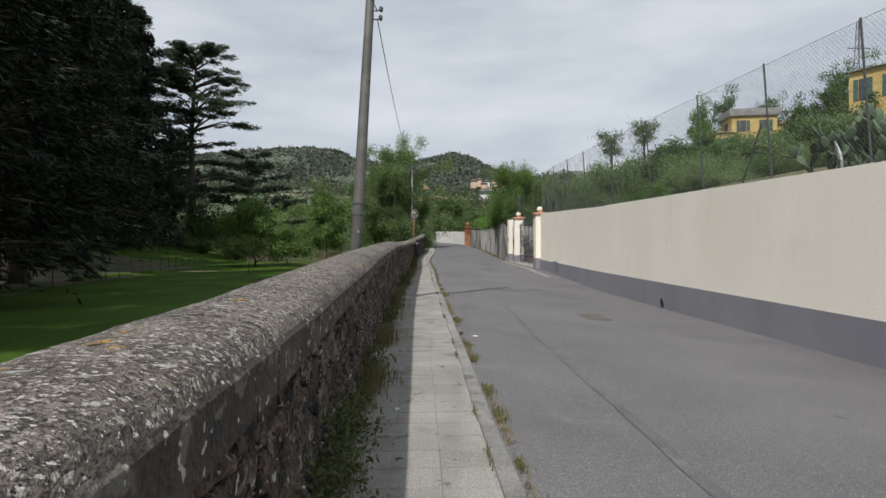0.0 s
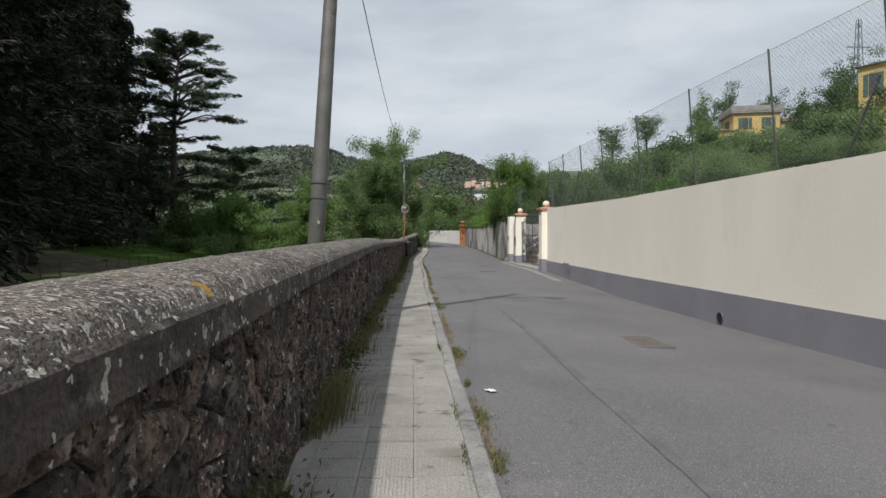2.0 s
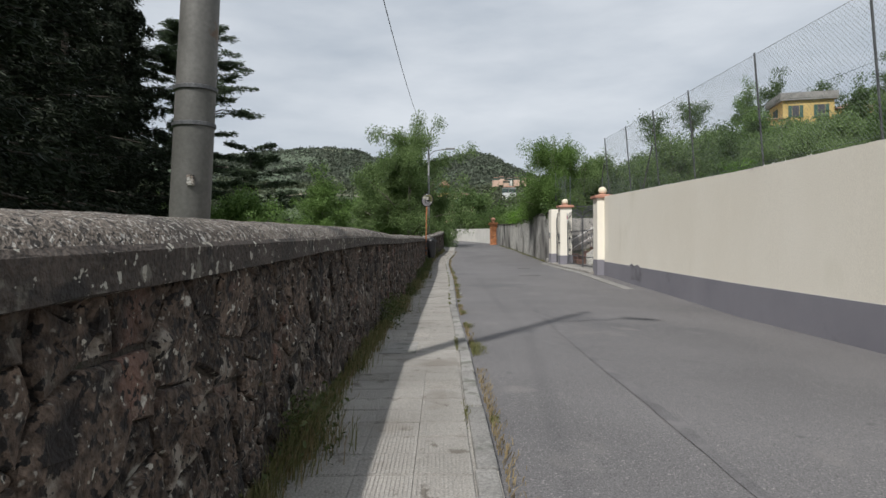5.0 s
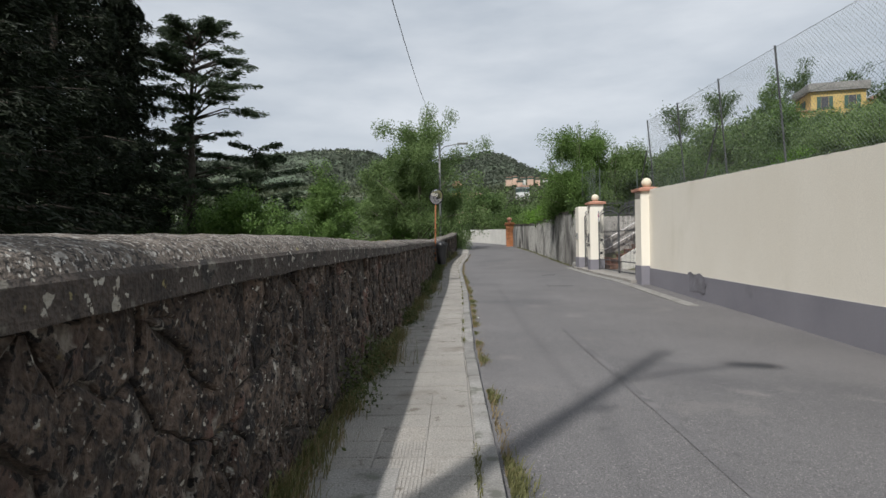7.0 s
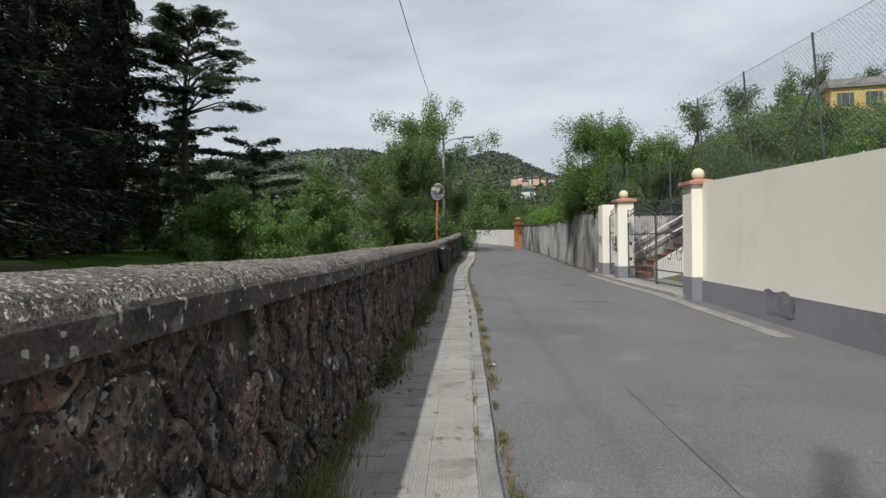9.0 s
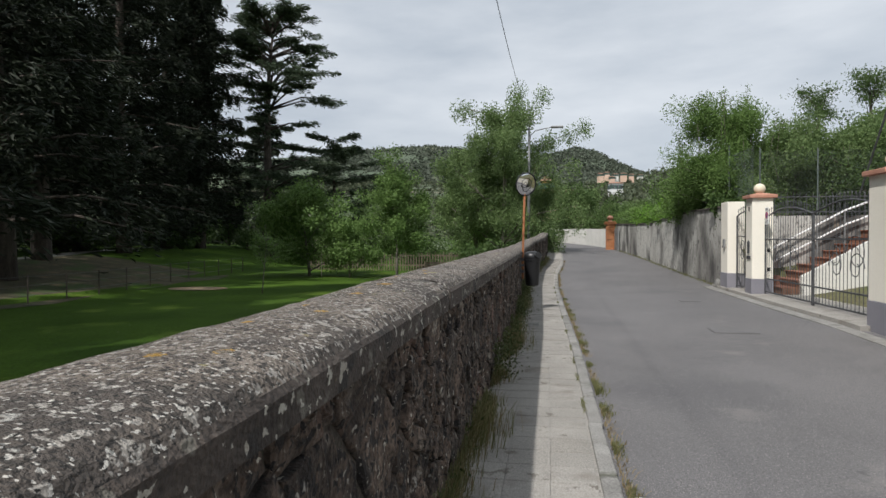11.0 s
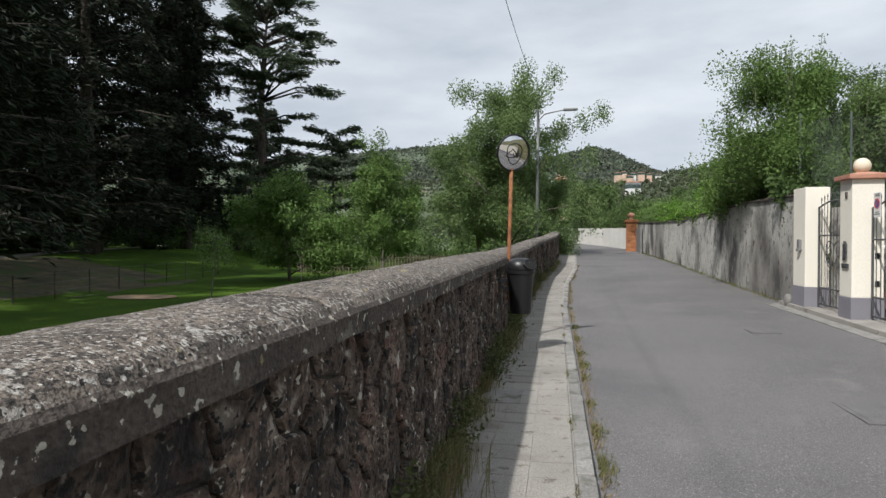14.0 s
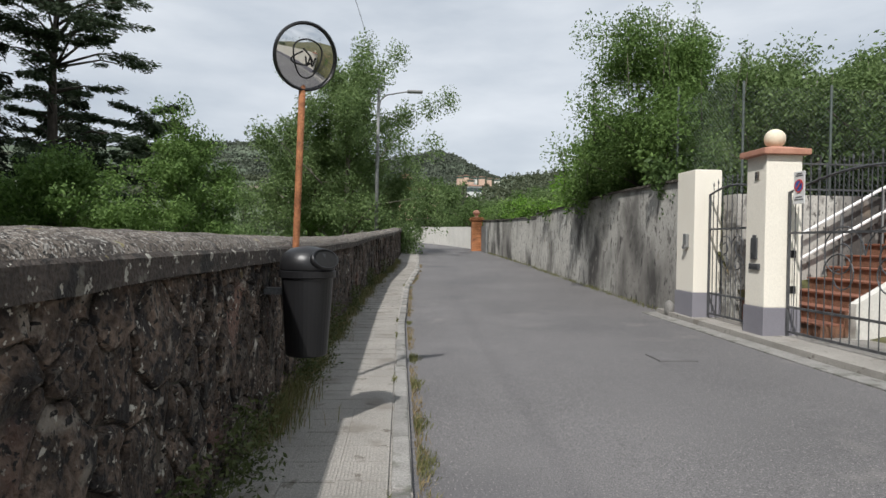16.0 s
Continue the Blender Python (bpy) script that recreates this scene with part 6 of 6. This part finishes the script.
for k, (y, f, r) in enumerate(((1.42, 0.42, 0.022), (1.48, 0.55, 0.030), (1.25, 0.66, 0.020), (1.62, 0.60, 0.016), (6.9, 0.35, 0.03), (11.75, 0.15, 0.02), (17.0, 0.45, 0.03), (17.2, 0.22, 0.026), (17.35, 0.7, 0.03), (17.55, 0.30, 0.040), (17.9, 0.62, 0.022), (18.15, 0.38, 0.03), (18.5, 0.3, 0.018), (18.95, 0.7, 0.034), (19.15, 0.82, 0.040), (19.05, 0.52, 0.045), (19.55, 0.68, 0.03), (19.8, 0.45, 0.025), (20.1, 0.6, 0.03), (16.5, 0.35, 0.035), (16.7, 0.62, 0.03), (16.9, 0.75, 0.025), (17.1, 0.58, 0.035), (17.45, 0.5, 0.028), (17.75, 0.78, 0.032), (18.3, 0.66, 0.03), (18.65, 0.5, 0.035), (18.75, 0.85, 0.03), (19.3, 0.35, 0.03), (16.2, 0.5, 0.03), (15.8, 0.7, 0.028), (0.9, 0.5, 0.028), (2.3, 0.45, 0.03), (8.1, 0.5, 0.025))):
    x0, w = face_x(y) + 0.05, cope_wide(y)
    bm = bmesh.new()
    vs = [bm.verts.new((x0 - w * f, y, cope_z(y, f) + 0.005))]
    ring = []
    for j in range(14):
        a = 2 * math.pi * j / 14
        rr = r * 0.75 * (1 + 1.1 * noise.noise((math.cos(a) * 3.1, math.sin(a) * 3.1, k * 1.37)))
        yy, ff = y + math.sin(a) * rr, f + math.cos(a) * rr / w
        ring.append(bm.verts.new((x0 - w * ff, yy, cope_z(yy, ff) + 0.0015)))
    for j in range(14):
        bm.faces.new((vs[0], ring[j], ring[(j + 1) % 14]))
    bmesh.ops.recalc_face_normals(bm, faces=bm.faces)
    o = part("lichen_patch", bm, LICHEN, wall_left, "orange lichen patch")

# ---- pieces: pavement tiles, kerb stones, rubble stones ----
random.seed(2)


def tile_mesh(var):
    """A square concrete tile with its ribs."""
    bm = bmesh.new()
    T = 0.2475
    box(bm, 0, 0, -0.02, T, T, 0.0)
    n = 13
    for i in range(n):
        u = 0.008 + i * (T - 0.016) / n
        w = (T - 0.016) / n * 0.55
        if var == 0:
            box(bm, u, 0.008, -0.001, u + w, T - 0.008, 0.0035)
        else:
            box(bm, 0.008, u, -0.001, T - 0.008, u + w, 0.0035)
    return mesh_of(bm, CONCRETE)


tm = [tile_mesh(0), tile_mesh(1)]
near_tiles = 0
rest_v, rest_f = [], []
for j in range(int((46 + 1.0) / 0.25)):
    y = -1.0 + j * 0.25
    for i in range(4):
        x = bend(y) - 0.125 - 0.25 * (i + 1)
        if x < face_x(y) - 0.12 or (i == 3 and x + 0.1 < face_x(y)):
            continue
        zt = rise(y) + 0.047 + 0.004 * noise.noise((x * 3, y * 2, 8)) + rnd(-0.0015, 0.0015)
        m = pose(x, y, zt, rnd(-0.4, 0.4), rnd(-0.4, 0.4), rnd(-0.3, 0.3))
        if y < 27.5 and near_tiles < 300 and i < 3:
            o = new("paving_tile", tm[0 if (i * 7 + j * 3) % 17 else 1])
            o.matrix_basis = m
            o.parent = pavement
            near_tiles += 1
        else:
            b = len(rest_v)
            src = tm[0]
            rest_v += [tuple(m @ v.co) for v in src.vertices]
            rest_f += [tuple(b + q for q in p.vertices) for p in src.polygons]
o = tagged(new("paving_tiles_far", raw(rest_v, rest_f, CONCRETE)), kind="stuff")
o.parent = pavement
# pale terrazzo slabs let into the pavement
for x0, y0, w, l in ((-0.78, 13.05, 0.33, 0.55), (-0.72, 25.75, 0.30, 0.42)):
    o = new("paving_slab", mesh_of(boxed(x0, y0, 0.01, x0 + w, y0 + l, 0.0545, bevel=0.004), KERB))
    o.parent = pavement
y = -2.0
while y < 60:
    L = rnd(0.7, 1.05)
    bm = boxed(-0.048, 0, -0.14, 0.050, L - 0.008, 0.0, bevel=0.014)
    for v in bm.verts:
        v.co += Vector((0.006 * noise.noise(v.co * 9 + Vector((y, 0, 0))), 0.0, 0.006 * noise.noise(v.co * 7 + Vector((0, y, 0)))))
    o = new("kerb_stone", mesh_of(bm, KERB))
    o.matrix_basis = pose(bend(y + L / 2) - 0.062 + rnd(-0.005, 0.005), y, rise(y) + 0.049 + rnd(-0.006, 0.006), 0, 0, -math.degrees(math.atan2(bend(y + L) - bend(y), L)) + rnd(-0.4, 0.4))
    o.parent = pavement
    y += L

# rubble stones of the parapet: cells round scattered centres of unequal weight
random.seed(6)
WH = 0.95
seeds = []
grid = {}


def near_cells(u, v):
    for a in range(int(u / 0.4) - 1, int(u / 0.4) + 2):
        yield from grid.get(a, ())


tries = 0
while tries < 26000:
    tries += 1
    u, v = rnd(-1.6, 60), rnd(-0.02, WH + 0.02)
    r = random.choice((0.055, 0.07, 0.09, 0.12, 0.16)) * (1.0 if u < 32 else 1.6)
    if all(math.hypot((u - a) * 0.8, v - b) > (r + q) * 0.82 for a, b, q in near_cells(u, v)):
        seeds.append((u, v, r))
        grid.setdefault(int(u / 0.4), []).append((u, v, r))


def cell(u, v, r):
    """The polygon of one stone, by cutting a box with the lines between it and its neighbours."""
    poly = [(u - 0.5, 0.0), (u + 0.5, 0.0), (u + 0.5, WH), (u - 0.5, WH)]
    for a in range(int(u / 0.4) - 3, int(u / 0.4) + 4):
        for p, q, s in grid.get(a, ()):
            if (p, q) == (u, v):
                continue
            dx, dy = p - u, q - v
            d2 = dx * dx + dy * dy
            if d2 > 1.0:
                continue
            k = (d2 + r * r - s * s) / 2
            out = []
            for i in range(len(poly)):
                A, B = poly[i], poly[(i + 1) % len(poly)]
                fa = (A[0] - u) * dx + (A[1] - v) * dy - k
                fb = (B[0] - u) * dx + (B[1] - v) * dy - k
                if fa <= 0:
                    out.append(A)
                if fa * fb < 0:
                    t = fa / (fa - fb)
                    out.append((lerp(A[0], B[0], t), lerp(A[1], B[1], t)))
            poly = out
            if len(poly) < 3:
                return None
    return poly


def stone_of(poly):
    """A chipped, slightly domed stone on that polygon."""
    m = len(poly)
    cy, cv = sum(p[0] for p in poly) / m, sum(p[1] for p in poly) / m
    rim = []
    for i in range(m):
        A, B = poly[i], poly[(i + 1) % m]
        L = math.hypot(B[0] - A[0], B[1] - A[1])
        if L < 0.012:
            continue
        n = 2 if L < 0.16 else 3
        for k in range(n):
            rim.append((lerp(A[0], B[0], k / n), lerp(A[1], B[1], k / n)))
    m = len(rim)
    if m < 4:
        return None
    lo, hi = rise(cy) + 0.03, cope_low(cy) + 0.006
    zz = lambda v: lo + (hi - lo) * v / WH
    X = face_x(cy)
    out = rnd(-0.009, 0.012)
    ty, tz = rnd(-0.06, 0.06), rnd(-0.05, 0.05)
    sd = rnd(0, 99)
    gap = rnd(0.001, 0.009)
    vs, fs = [], []
    for ring_, (shr, dep) in enumerate(((gap, -0.06), (gap, out - 0.013), (gap + 0.008, out - 0.003), (gap + 0.03, out), (gap + 0.065, out + rnd(-0.006, 0.008)))):
        for yy, v in rim:
            dy, dz = cy - yy, cv - v
            L = math.hypot(dy, dz) + 1e-6
            s = min(L * 0.85, shr + (0.014 * noise.noise((yy * 16, v * 16, sd)) if ring_ else 0.0))
            dx = dep + (ty * (yy - cy) + tz * (v - cv) + 0.016 * noise.noise((yy * 12, v * 12, sd + 3)) + 0.009 * noise.noise((yy * 45, v * 45, sd + ring_ * 7)) if ring_ else 0)
            vs.append((X + dx, yy + dy / L * s, zz(v + dz / L * s)))
    for r in range(4):
        for k in range(m):
            a, b = r * m + k, r * m + (k + 1) % m
            fs.append((a, b, b + m, a + m))
    vs.append((X + out + rnd(-0.008, 0.008), cy, zz(cv)))
    for k in range(m):
        fs.append((4 * m + k, 4 * m + (k + 1) % m, len(vs) - 1))
    return vs, fs


made = 0
rest_v, rest_f = [], []
for u, v, r in sorted(seeds):
    poly = cell(u, v, r)
    st = stone_of(poly) if poly else None
    if not st:
        continue
    vs, fs = st
    if 6.3 < u < 16.0 and made < 300 and (v > 0.12):
        o = new("wall_stone", raw(vs, fs, STONE))
        o.parent = wall_left
        made += 1
    else:
        b = len(rest_v)
        rest_v += vs
        rest_f += [tuple(b + q for q in f) for f in fs]
o = tagged(new("wall_stones_far", raw(rest_v, rest_f, STONE_FAR)), kind="stuff")
o.parent = wall_left
